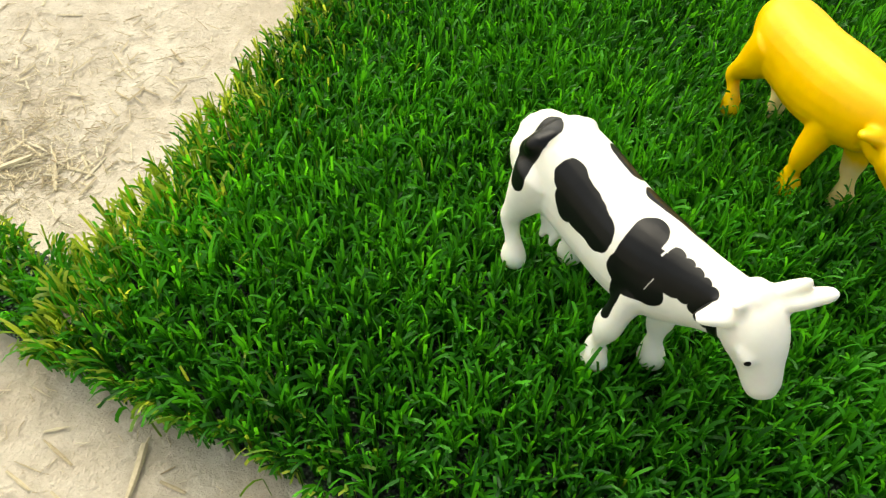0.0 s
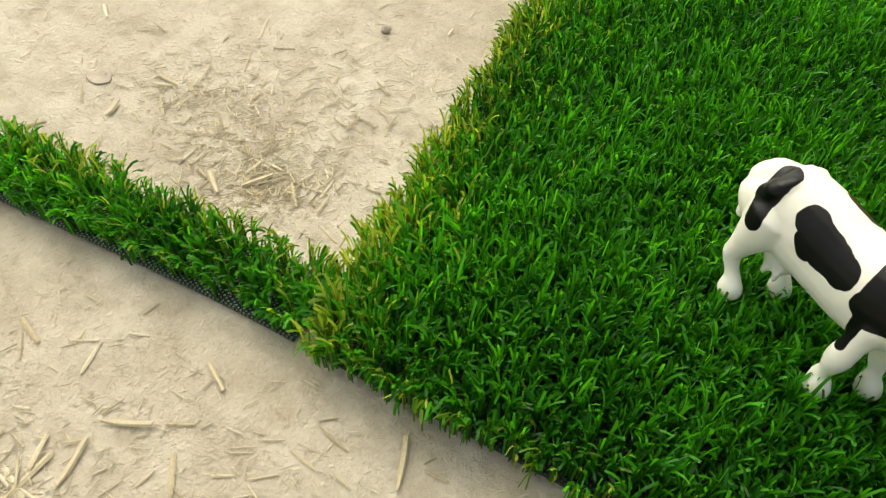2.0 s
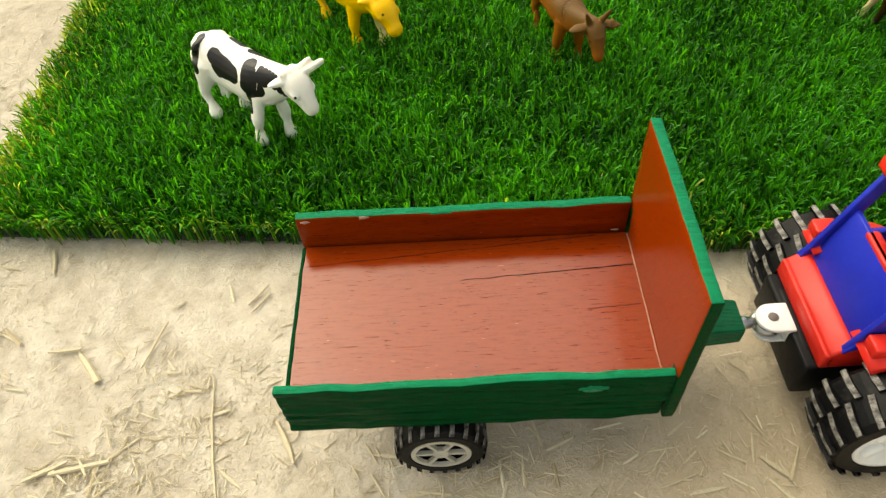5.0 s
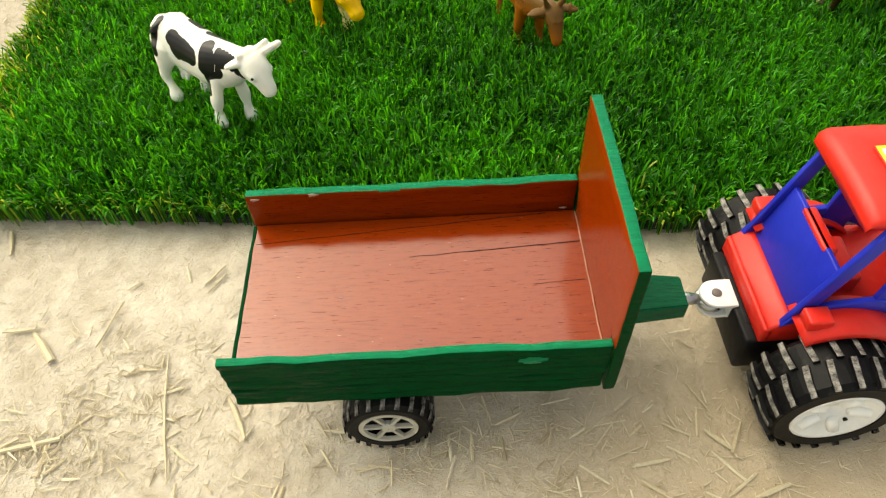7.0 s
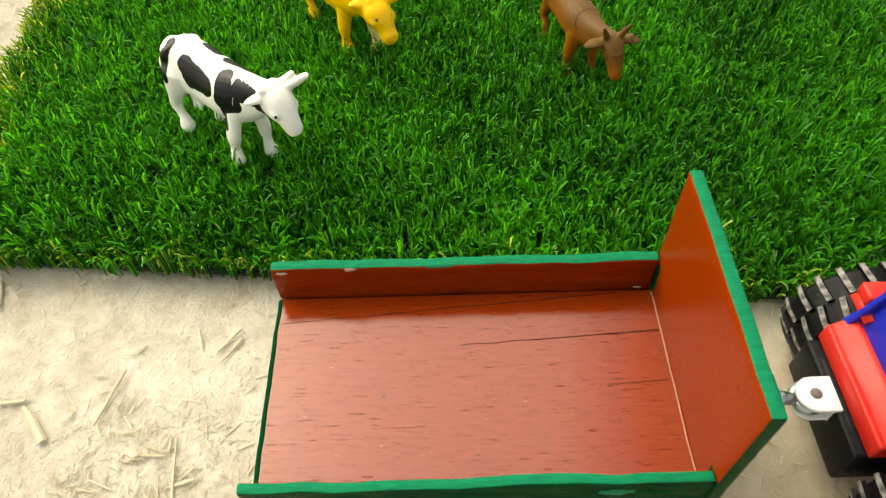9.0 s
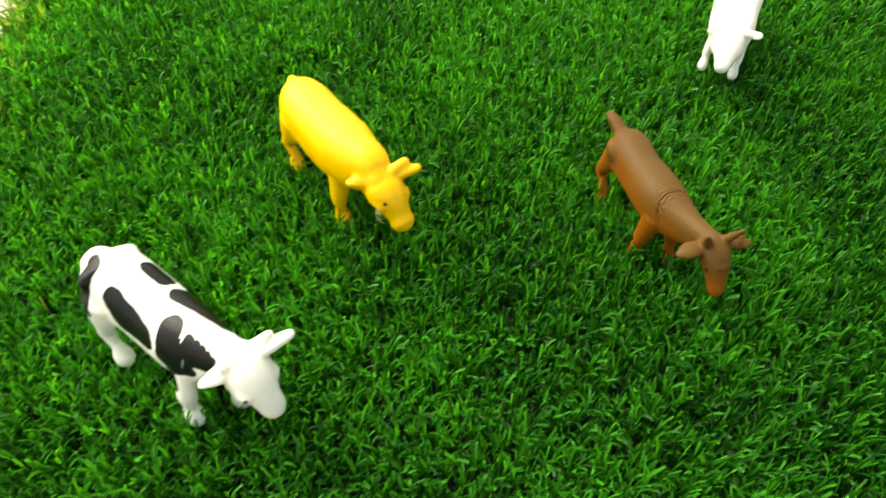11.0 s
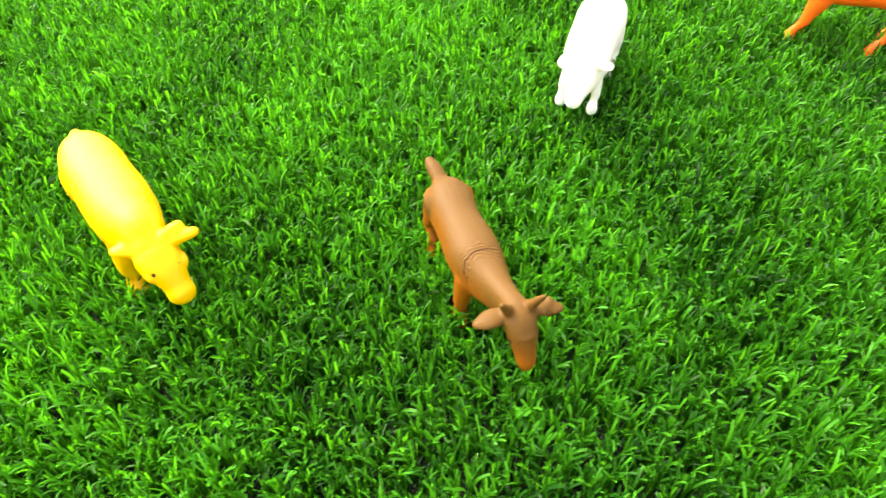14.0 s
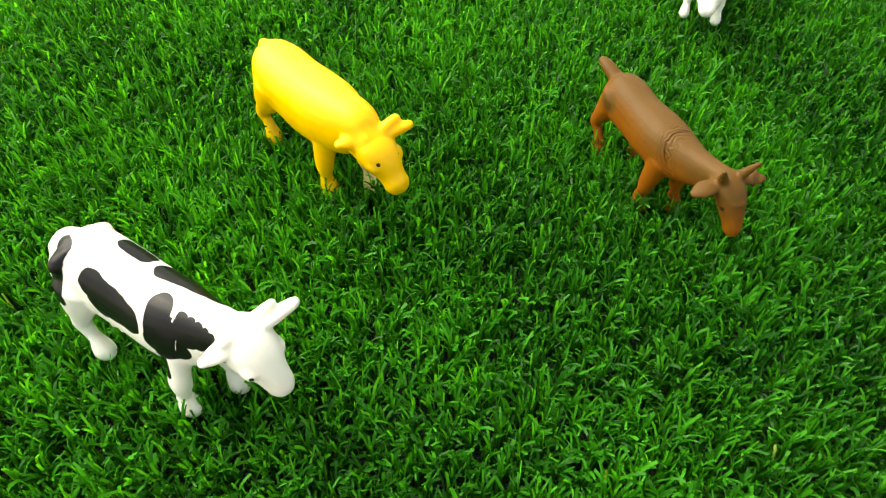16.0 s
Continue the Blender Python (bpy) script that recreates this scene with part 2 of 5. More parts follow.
RED = plastic("red_plastic", (0.60, 0.020, 0.013), 0.34, spec=0.32)
BLUE = plastic("blue_plastic", (0.010, 0.022, 0.40), 0.36, spec=0.3)
LIME = plastic("green_plastic", (0.03, 0.55, 0.035), 0.4)
BLACK = plastic("black_plastic", (0.005, 0.005, 0.0055), 0.42, spec=0.15)
WHITE = plastic("white_plastic", (0.85, 0.85, 0.82), 0.4)
SILVER = plastic("silver_plastic", (0.45, 0.43, 0.36), 0.35)
TYRE, LUG = rubber("tyre_rubber"), lug_rubber("tread_rubber")
YELLOW_PAPER = plastic("yellow_sticker", (0.85, 0.55, 0.02), 0.35)
DARK_INK = plastic("dark_ink", (0.03, 0.03, 0.035), 0.4)
WHITE_INK = plastic("white_ink", (0.8, 0.8, 0.78), 0.4)
GREEN_INK = plastic("green_ink", (0.02, 0.30, 0.12), 0.4)
# one green paint: shade on the sides and light on the tongue put into colour
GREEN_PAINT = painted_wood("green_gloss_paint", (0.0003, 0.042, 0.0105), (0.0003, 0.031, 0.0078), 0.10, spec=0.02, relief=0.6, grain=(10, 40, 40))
TONGUE_PAINT = painted_wood("lit_teal_green_gloss_paint", (0.0008, 0.105, 0.0420), (0.0005, 0.060, 0.0220), 0.20, spec=0.10, relief=0.6)
# the same green paled for light on the top rims; also the lighter blot
LIT_RIM_BLOT_PAINT = painted_wood("lit_rim_and_blot_green_paint", (0.0005, 0.185, 0.078), (0.0005, 0.130, 0.052), 0.25, spec=0.07, relief=0.6, light=1.15)
BROWN_PAINT = painted_wood("red_oxide_paint", (0.205, 0.025, 0.0026), (0.165, 0.019, 0.0020), rough=0.10, spec=0.66, relief=0.03, pit=0.612, light=1.03, sharp=0.02, scratch=(0.34, 0.115, 0.055))
WALL_PAINT = painted_wood("red_oxide_wall_paint", (0.215, 0.0250, 0.0022), (0.165, 0.018, 0.0016), rough=0.16, spec=0.05, relief=0.08, pit=0.612, light=1.05, sharp=0.02, scratch=(0.40, 0.17, 0.10))
RUST = plastic("dull_steel", (0.16, 0.13, 0.11), 0.45)
TURF = turf("turf_blades", (0.002, 0.022, 0.003), (0.0165, 0.150, 0.0100), (0.078, 0.390, 0.0250))
# yellowish edge blades: glare and light passing through painted as a paler green
YELLOW_LIT = turf("yellow_lit_turf_blades", (0.045, 0.130, 0.010), (0.145, 0.275, 0.026), (0.36, 0.45, 0.080))
BACKING = backing_material("turf_backing", (0.20, 0.30, 0.20))
PLAIN_BACKING = backing_material("dark_turf_backing", (0.05, 0.075, 0.05))
EARTH = earth_material()
STRAW = straw_material()
SMEARED = two_tone("smeared_steel", (0.50, 0.51, 0.50), (0.004, 0.20, 0.08), lambda n, p: n.ramp(n.noise(110, 4), [(0.50, (0, 0, 0)), (0.56, (1, 1, 1))]), 0.3)
CRACK = plastic("dark_bare_wood", (0.022, 0.006, 0.003), 0.8, spec=0.1)
CHIPPED = plastic("bare_pale_wood", (0.44, 0.29, 0.21), 0.7, 0.5)
SMEARED.node_tree.nodes["Principled BSDF"].inputs["Metallic"].default_value = 0.85
FILLER = plastic("pale_filler", (0.40, 0.19, 0.115), 0.6, 0.5)
STONE = plastic("grey_stone", (0.45, 0.385, 0.31), 0.85, 0.35, bump=0.6)


# ---- mesh helpers ----
def part(name, bm, material, parent=None, label="", smooth=True):
    """Links a bmesh as one mesh object, under its thing if one is given."""
    me = bpy.data.meshes.new(name)
    bm.normal_update()
    bm.to_mesh(me)
    bm.free()
    for m in material if isinstance(material, (list, tuple)) else [material]:
        me.materials.append(m)
    if smooth:
        me.shade_smooth()
    ob = new(name, me)
    if parent is not None:
        ob.parent = parent
    if label:
        ob["label"] = label
    return ob


def empty(name, m, label, category, group=""):
    ob = new(name)
    ob.empty_display_size = 0.01
    ob.matrix_world = m
    return tagged(ob, label, category, group)


def ring_loft(rings, bm=None, close=True):
    """A skin over rings of points, each a list of the same length, capped at both ends."""
    bm = bm or bmesh.new()
    vs = [[bm.verts.new(p) for p in ring] for ring in rings]
    n = len(rings[0])
    for a, b in zip(vs, vs[1:]):
        for i in range(n):
            bm.faces.new((a[i], a[(i + 1) % n], b[(i + 1) % n], b[i]))
    if close:
        bm.faces.new(vs[0][::-1])
        bm.faces.new(vs[-1])
    return bm


def limb(bm, stations, n=24, square=1.0):
    """A tube through stations (x, y, z, half width, half height), rounded at both ends; square under 1 boxes its section."""
    soft = lambda v: math.copysign(abs(v) ** square, v)
    fine = []
    for i in range(len(stations) - 1):
        p = [np.array(stations[min(max(i + k, 0), len(stations) - 1)], float) for k in (-1, 0, 1, 2)]
        for f in (0.0, 0.25, 0.5, 0.75):
            fine.append(0.5 * (2 * p[1] + (p[2] - p[0]) * f + (2 * p[0] - 5 * p[1] + 4 * p[2] - p[3]) * f ** 2 + (3 * p[1] - p[0] - 3 * p[2] + p[3]) * f ** 3))
    stations = fine + [np.array(stations[-1], float)]
    c = [Vector(s[:3]) for s in stations]
    rings = []
    last = len(c) - 1
    full = [(c[i], stations[i][3], stations[i][4], (c[min(i + 1, last)] - c[max(i - 1, 0)]).normalized()) for i in range(last + 1)]
    t0, t1 = full[0][3], full[-1][3]
    ends0 = [(full[0][0] - t0 * full[0][1] * 0.75, full[0][1] * 0.3, full[0][2] * 0.3, t0), (full[0][0] - t0 * full[0][1] * 0.5, full[0][1] * 0.75, full[0][2] * 0.75, t0)]
    ends1 = [(full[-1][0] + t1 * full[-1][1] * 0.5, full[-1][1] * 0.75, full[-1][2] * 0.75, t1), (full[-1][0] + t1 * full[-1][1] * 0.75, full[-1][1] * 0.3, full[-1][2] * 0.3, t1)]
    for p, w, h, t in ends0 + full + ends1:
        side = Vector((0, 1, 0)) - t * t.y
        if side.length < 0.3:
            side = Vector((1, 0, 0)) - t * t.x
        side.normalize()
        up = t.cross(side) * -1
        rings.append([p + side * (w * soft(math.cos(a))) + up * (h * soft(math.sin(a))) for a in (2 * math.pi * k / n for k in range(n))])
    ring_loft(rings, bm)


def block(x0, x1, y0, y1, z0, z1, bevel=0.0008, seg=2, bm=None):
    """A box with rounded edges."""
    own = bmesh.new()
    bmesh.ops.create_cube(own, size=1.0)
    for v in own.verts:
        v.co = Vector(((x0 + x1) / 2 + v.co.x * (x1 - x0), (y0 + y1) / 2 + v.co.y * (y1 - y0), (z0 + z1) / 2 + v.co.z * (z1 - z0)))
    if bevel:
        bmesh.ops.bevel(own, geom=own.edges[:], offset=bevel, segments=seg, affect="EDGES", profile=0.5)
    return join(bm, own)


def join(bm, own):
    if bm is None:
        return own
    me = bpy.data.meshes.new("tmp")
    own.to_mesh(me)
    own.free()
    bm.from_mesh(me)
    bpy.data.meshes.remove(me)
    return bm


def prism(profile, y0, y1, bevel=0.0006, bm=None, axis="y"):
    """A plate: an outline in x and z (or x and y), given thickness along the other axis."""
    own = bmesh.new()
    lay = (lambda a, b, c: (a, c, b)) if axis == "y" else (lambda a, b, c: (a, b, c))
    lo = [own.verts.new(lay(a, b, y0)) for a, b in profile]
    hi = [own.verts.new(lay(a, b, y1)) for a, b in profile]
    n = len(profile)
    own.faces.new(lo)
    own.faces.new(hi[::-1])
    for i in range(n):
        own.faces.new((lo[(i + 1) % n], lo[i], hi[i], hi[(i + 1) % n]))
    bmesh.ops.recalc_face_normals(own, faces=own.faces[:])
    if bevel:
        bmesh.ops.bevel(own, geom=own.edges[:], offset=bevel, segments=2, affect="EDGES", profile=0.5)
    return join(bm, own)


def lathe(profile, n=40, bm=None):
    """A turned solid about the y axis: profile of (radius, y), closed round itself."""
    own = bmesh.new()
    rings = []
    for k in range(n):
        a = 2 * math.pi * k / n
        rings.append([own.verts.new((r * math.cos(a), y, r * math.sin(a))) for r, y in profile])
    m = len(profile)
    for k in range(n):
        a, b = rings[k], rings[(k + 1) % n]
        for i in range(m):
            own.faces.new((a[i], a[(i + 1) % m], b[(i + 1) % m], b[i]))
    bmesh.ops.recalc_face_normals(own, faces=own.faces[:])
    return join(bm, own)


def rod(p0, p1, r0, r1=None, n=14, bm=None):
    """A round bar from p0 to p1."""
    own = bmesh.new()
    p0, p1 = Vector(p0), Vector(p1)
    t = (p1 - p0).normalized()
    side = t.orthogonal().normalized()
    up = t.cross(side)
    r1 = r0 if r1 is None else r1
    rings = []
    for f, g in ((0, 0.86), (0.03, 1), (0.97, 1), (1, 0.86)):
        r = (r0 + (r1 - r0) * f) * g
        rings.append([p0.lerp(p1, f) + (side * math.cos(a) + up * math.sin(a)) * r for a in (2 * math.pi * k / n for k in range(n))])
    ring_loft(rings, own)
    bmesh.ops.recalc_face_normals(own, faces=own.faces[:])
    return join(bm, own)


# ---- the ground: one sheet of dry clay, gently uneven near the toys ----
def waves(x, y, scale, seed, octaves=4):
    rng = np.random.default_rng(seed)
    z = np.zeros_like(x)
    for o in range(octaves):
        for _ in range(5):
            a = rng.uniform(0, 2 * math.pi)
            k = scale * 2 ** o * rng.uniform(0.7, 1.4)
            z += np.sin(k * (x * math.cos(a) + y * math.sin(a)) + rng.uniform(0, 6.28)) / 2 ** o / 5
    return z


def grid_mesh(name, xs, ys, zfun, material):
    X, Y = np.meshgrid(xs, ys)
    Z = zfun(X, Y)
    co = np.stack([X, Y, Z], -1).reshape(-1, 3)
    nx, ny = len(xs), len(ys)
    i = np.arange((ny - 1) * (nx - 1))
    r, c = i // (nx - 1), i % (nx - 1)
    a = r * nx + c
    me = bpy.data.meshes.new(name)
    me.from_pydata(co.tolist(), [], np.stack([a, a + 1, a + nx + 1, a + nx], -1).tolist())
    me.materials.append(material)
    me.shade_smooth()
    return new(name, me)


def spread(lo, hi, step, far=60.0):
    core = list(np.arange(lo, hi, step))
    out, d = [], step
    x = core[-1]
    while x < far:
        d *= 1.5
        x += d
        out.append(x)
    left, d, x = [], step, core[0]
    while x > -far:
        d *= 1.5
        x -= d
        left.append(x)
    return np.array(left[::-1] + core + out)


def earth_height(x, y):
    near = np.exp(-((x - 0.1) ** 2 + y ** 2) / 1.2)
    return (0.0011 * waves(x, y, 22, 3) + 0.0005 * waves(x, y, 170, 5, 3)) * near - 0.0006


ground = grid_mesh("ground", spread(-0.7, 0.9, 0.005), spread(-0.45, 0.75, 0.005), earth_height, EARTH)
tagged(ground, "pale dry clay ground with straw chaff trodden in", "ground", kind="structure")


# ---- turf mats ----
def left_edge(y):
    return -0.149 - 0.085 * (y - 0.046)


def right_edge(y):
    return 0.632 - 0.13 * (y - 0.36)


def mat_backing(name, outline, label, material):
    bm = prism(outline, 0.0005, 0.0045, 0.0012, axis="z")
    ob = part(name, bm, material)
    return tagged(ob, label, "turf mat", kind="structure")


EACH = 12       # blades in a tuft


def blades(name, xy, seed, label, height=0.0225, fan=None, edge=None, lie=0.0):
    """Curling plastic blades rooted at the points xy, in one mesh."""
    rng = np.random.default_rng(seed)
    n = len(xy)
    k = n // EACH
    lone, both = rng.uniform(0, 2 * math.pi, n), np.repeat(rng.uniform(0, 2 * math.pi, k), EACH)
    length = height * rng.normal(1.0, 0.14, n).clip(0.55, 1.3) * np.repeat(rng.normal(1.0, 0.08, k), EACH)
    curl = np.radians(rng.normal(56, 34, n).clip(4, 130))
    w = rng.normal(0.00053, 0.00011, n).clip(0.0003, 0.0008)
    d = np.stack([np.cos(lone) + 0.8 * np.cos(both), np.sin(lone) + 0.8 * np.sin(both)], -1)
    d += 0.35 * np.stack([waves(xy[:, 0], xy[:, 1], 45, seed + 1, 2), waves(xy[:, 0], xy[:, 1], 45, seed + 2, 2)], -1)
    curl = curl + np.radians(lie)
    if fan is not None:     # the outermost blades splay over the edge
        out = fan(xy[:, 0], xy[:, 1])
        d += out
        curl += np.radians(14) * np.minimum(np.hypot(out[:, 0], out[:, 1]), 2.5) * rng.uniform(0, 1.6, n)
    way = np.arctan2(d[:, 1], d[:, 0])
    turn = way + math.pi / 2 + rng.normal(0, 0.60, n)
    twist, rise = rng.normal(0, 0.6, n), rng.normal(0, 0.70, n)
    c = np.concatenate([xy, np.full((n, 1), 0.003)], 1)
    pts, last = [], 0.0
    for s, ws in ((0.0, 0.7), (0.58, 0.95), (0.77, 1.05), (0.90, 1.05), (1.0, 1.0)):
        bent = curl * ((s + last) / 2) ** 3.4
        sway = way + twist * 0.5 * s
        c = c + np.stack([np.sin(bent) * np.cos(sway), np.sin(bent) * np.sin(sway), np.cos(bent)], -1) * (length * (s - last))[:, None]
        side = np.stack([np.cos(turn + twist * s), np.sin(turn + twist * s), rise * s], -1)
        side /= np.linalg.norm(side, axis=1)[:, None]
        pts += [c - side * (w * ws)[:, None], c + side * (w * ws)[:, None]]
        last = s
    co = np.stack(pts, 1).reshape(-1, 3)
    b = (np.arange(n) * 10)[:, None]
    loops = np.concatenate([b + [0, 1, 3, 2], b + [2, 3, 5, 4], b + [4, 5, 7, 6], b + [6, 7, 9, 8]], 1).ravel()
    starts = np.arange(n * 4) * 4
    totals = np.full(n * 4, 4)
    me = bpy.data.meshes.new(name)
    me.vertices.add(len(co))
    me.vertices.foreach_set("co", co.ravel().astype(np.float32))
    me.loops.add(len(loops))
    me.loops.foreach_set("vertex_index", loops.astype(np.int32))
    me.polygons.add(len(starts))
    me.polygons.foreach_set("loop_start", starts.astype(np.int32))
    me.polygons.foreach_set("loop_total", totals.astype(np.int32))
    me.update(calc_edges=True)
    me.materials.append(TURF)
    if edge is not None:    # yellowish blades along the cut edge, with glare put into their colour
        me.materials.append(YELLOW_LIT)
        pale = rng.random(n) < np.exp(-np.maximum(edge(xy[:, 0], xy[:, 1]), 0) / 0.0075)
        me.polygons.foreach_set("material_index", np.repeat(pale, 4).astype(np.int32))
    me.shade_smooth()
    return tagged(new(name, me), label, "artificial grass", kind="stuff")


def tufts(x0, x1, y0, y1, seed, keep, gap=0.0054):
    """Roots of tufts in stitched rows, a little uneven, within keep(x, y)."""
    rng = np.random.default_rng(seed)
    X, Y = np.meshgrid(np.arange(x0, x1, gap), np.arange(y0, y1, gap))
    p = np.stack([X.ravel(), Y.ravel()], -1)
    p = p + rng.normal(0, gap * 0.25, p.shape)
    p = p[keep(p[:, 0], p[:, 1])]
    return np.repeat(p, EACH, 0) + rng.normal(0, 0.0009, (len(p) * EACH, 2))


def strip_bow(x):
    return -0.055 * np.maximum(-0.2 - x, 0) - 0.3 * np.maximum(-0.3 - x, 0) ** 2


BACK = 0.74
mat_backing("turf_mat_field", [(left_edge(0.005) + 0.004, 0.005), (right_edge(0.005) - 0.004, 0.005), (right_edge(BACK) - 0.002, BACK), (left_edge(BACK) + 0.002, BACK)], "black woven backing of the green turf field", PLAIN_BACKING)
xs = np.linspace(-0.152, -0.62, 14)
mat_backing("turf_mat_strip", [(x, 0.0052 + float(strip_bow(x))) for x in xs] + [(x, 0.040 + float(strip_bow(x))) for x in xs[::-1]], "black woven backing of the narrow turf strip", BACKING)
near_bow = lambda x: -0.12 * np.maximum(x + 0.15, 0)
xs = np.linspace(-0.02, -0.62, 14)
mat_backing("turf_mat_near", [(x, -0.241 + float(near_bow(x))) for x in xs] + [(x, -0.2025 + float(near_bow(x))) for x in xs[::-1]], "black woven backing of the turf strip across the track", BACKING)
blades("grass", tufts(-0.25, 0.75, 0.0030, BACK, 11, lambda x, y: (x > left_edge(y) + 0.001) & (x < right_edge(y) - 0.001)), 21, "short green artificial grass of the field",
       fan=lambda x, y: np.stack([-1.8 * np.exp(-(x - left_edge(y)) / 0.008) + 1.2 * np.exp(-(right_edge(y) - x) / 0.006), -2.4 * np.exp(-y / 0.006)], -1),
       edge=lambda x, y: np.minimum(0.5 * (x - left_edge(y)), np.minimum(0.5 * (right_edge(y) - x), y + 0.011)))
blades("grass", tufts(-0.62, -0.15, -0.06, 0.045, 12, lambda x, y: (y > 0.0055 + strip_bow(x)) & (y < 0.039 + strip_bow(x))), 22, "short green artificial grass of the narrow strip", 0.0180, lie=14,
       fan=lambda x, y: np.stack([0 * x, 1.5 * (y - strip_bow(x) - 0.0240) / 0.018], -1), edge=lambda x, y: 0.0045 + 0.7 * (0.039 + strip_bow(x) - y))
blades("grass", tufts(-0.62, -0.02, -0.265, -0.200, 13, lambda x, y: (y > -0.240 + near_bow(x)) & (y < -0.2035 + near_bow(x))), 23, "short green artificial grass across the track", 0.0185,
       fan=lambda x, y: np.stack([0 * x, 0.6 * (y + 0.2215 - near_bow(x)) / 0.018], -1))

wisp_x = np.random.default_rng(31).uniform(-0.12, 0.62, 34)
blades("grass", np.repeat(np.stack([wisp_x, np.full(34, 0.0035)], -1), EACH, 0)[::2] + np.random.default_rng(32).normal(0, 0.003, (34 * EACH // 2, 2)), 24, "loose long blades hanging over the turf edge", 0.0260,
       fan=lambda x, y: np.stack([0 * x, 0 * x - 2.5], -1), edge=lambda x, y: 0 * x + 0.004)


# ---- toy animals: one moulded figure each ----
def figure(name, limbs, material, m, label, category, voxel=0.0009, smooth=4):
    bm = bmesh.new()
    for k, stations in enumerate(limbs):
        limb(bm, stations, square=0.86 if k == 0 else 1.0)
    bmesh.ops.recalc_face_normals(bm, faces=bm.faces[:])
    ob = part(name, bm, material)
    r = ob.modifiers.new("skin", "REMESH")
    r.mode, r.voxel_size, r.use_smooth_shade = "VOXEL", voxel, True
    s = ob.modifiers.new("soften", "SMOOTH")
    s.factor, s.iterations = 0.5, smooth
    ob.matrix_world = m
    return tagged(ob, label, category, "toy animals on the turf")


def leg(x, y, top, foot, thick, back=0.0, r=1.0, sink=0.0):
    """A hoofed leg: from the body at height top down to its foot at (foot, y); back: how far the hock is set back; sink: how deep the hoof stands among the blades."""
    k = (x * 0.45 + foot * 0.55) - back
    st = [(x, y * 0.60, top, thick, thick * 1.15), (x * 0.65 + k * 0.35, y * 0.85, top * 0.74, thick * 0.72, thick * 0.86), (x * 0.2 + k * 0.8, y, top * 0.52, 0.0046 * r, 0.0058 * r),
          (k, y * 1.02, top * 0.38, 0.0042 * r, 0.0048 * r), (k * 0.45 + foot * 0.55, y * 1.02, 0.0095, 0.0031 * r, 0.0034 * r), (foot - 0.0004, y, 0.0060, 0.0036 * r, 0.0040 * r),
          (foot + 0.0006, y, 0.0032, 0.0046 * r, 0.0052 * r), (foot + 0.0016, y, 0.0005, 0.0051 * r, 0.0060 * r), (foot + 0.0018, y, -0.0015, 0.0051 * r, 0.0060 * r)]
    return [(a, b, c - sink * (1 - c / top), d, e) for a, b, c, d, e in st]


FOOT = 0.0225   # height at which the animals' feet vanish among the blades


def place(x, y, heading, lean=0.0):
    """A stand on the turf; lean: degrees by which the figure tips to its left."""
    return pose(x, y, FOOT, -lean, 0, heading)


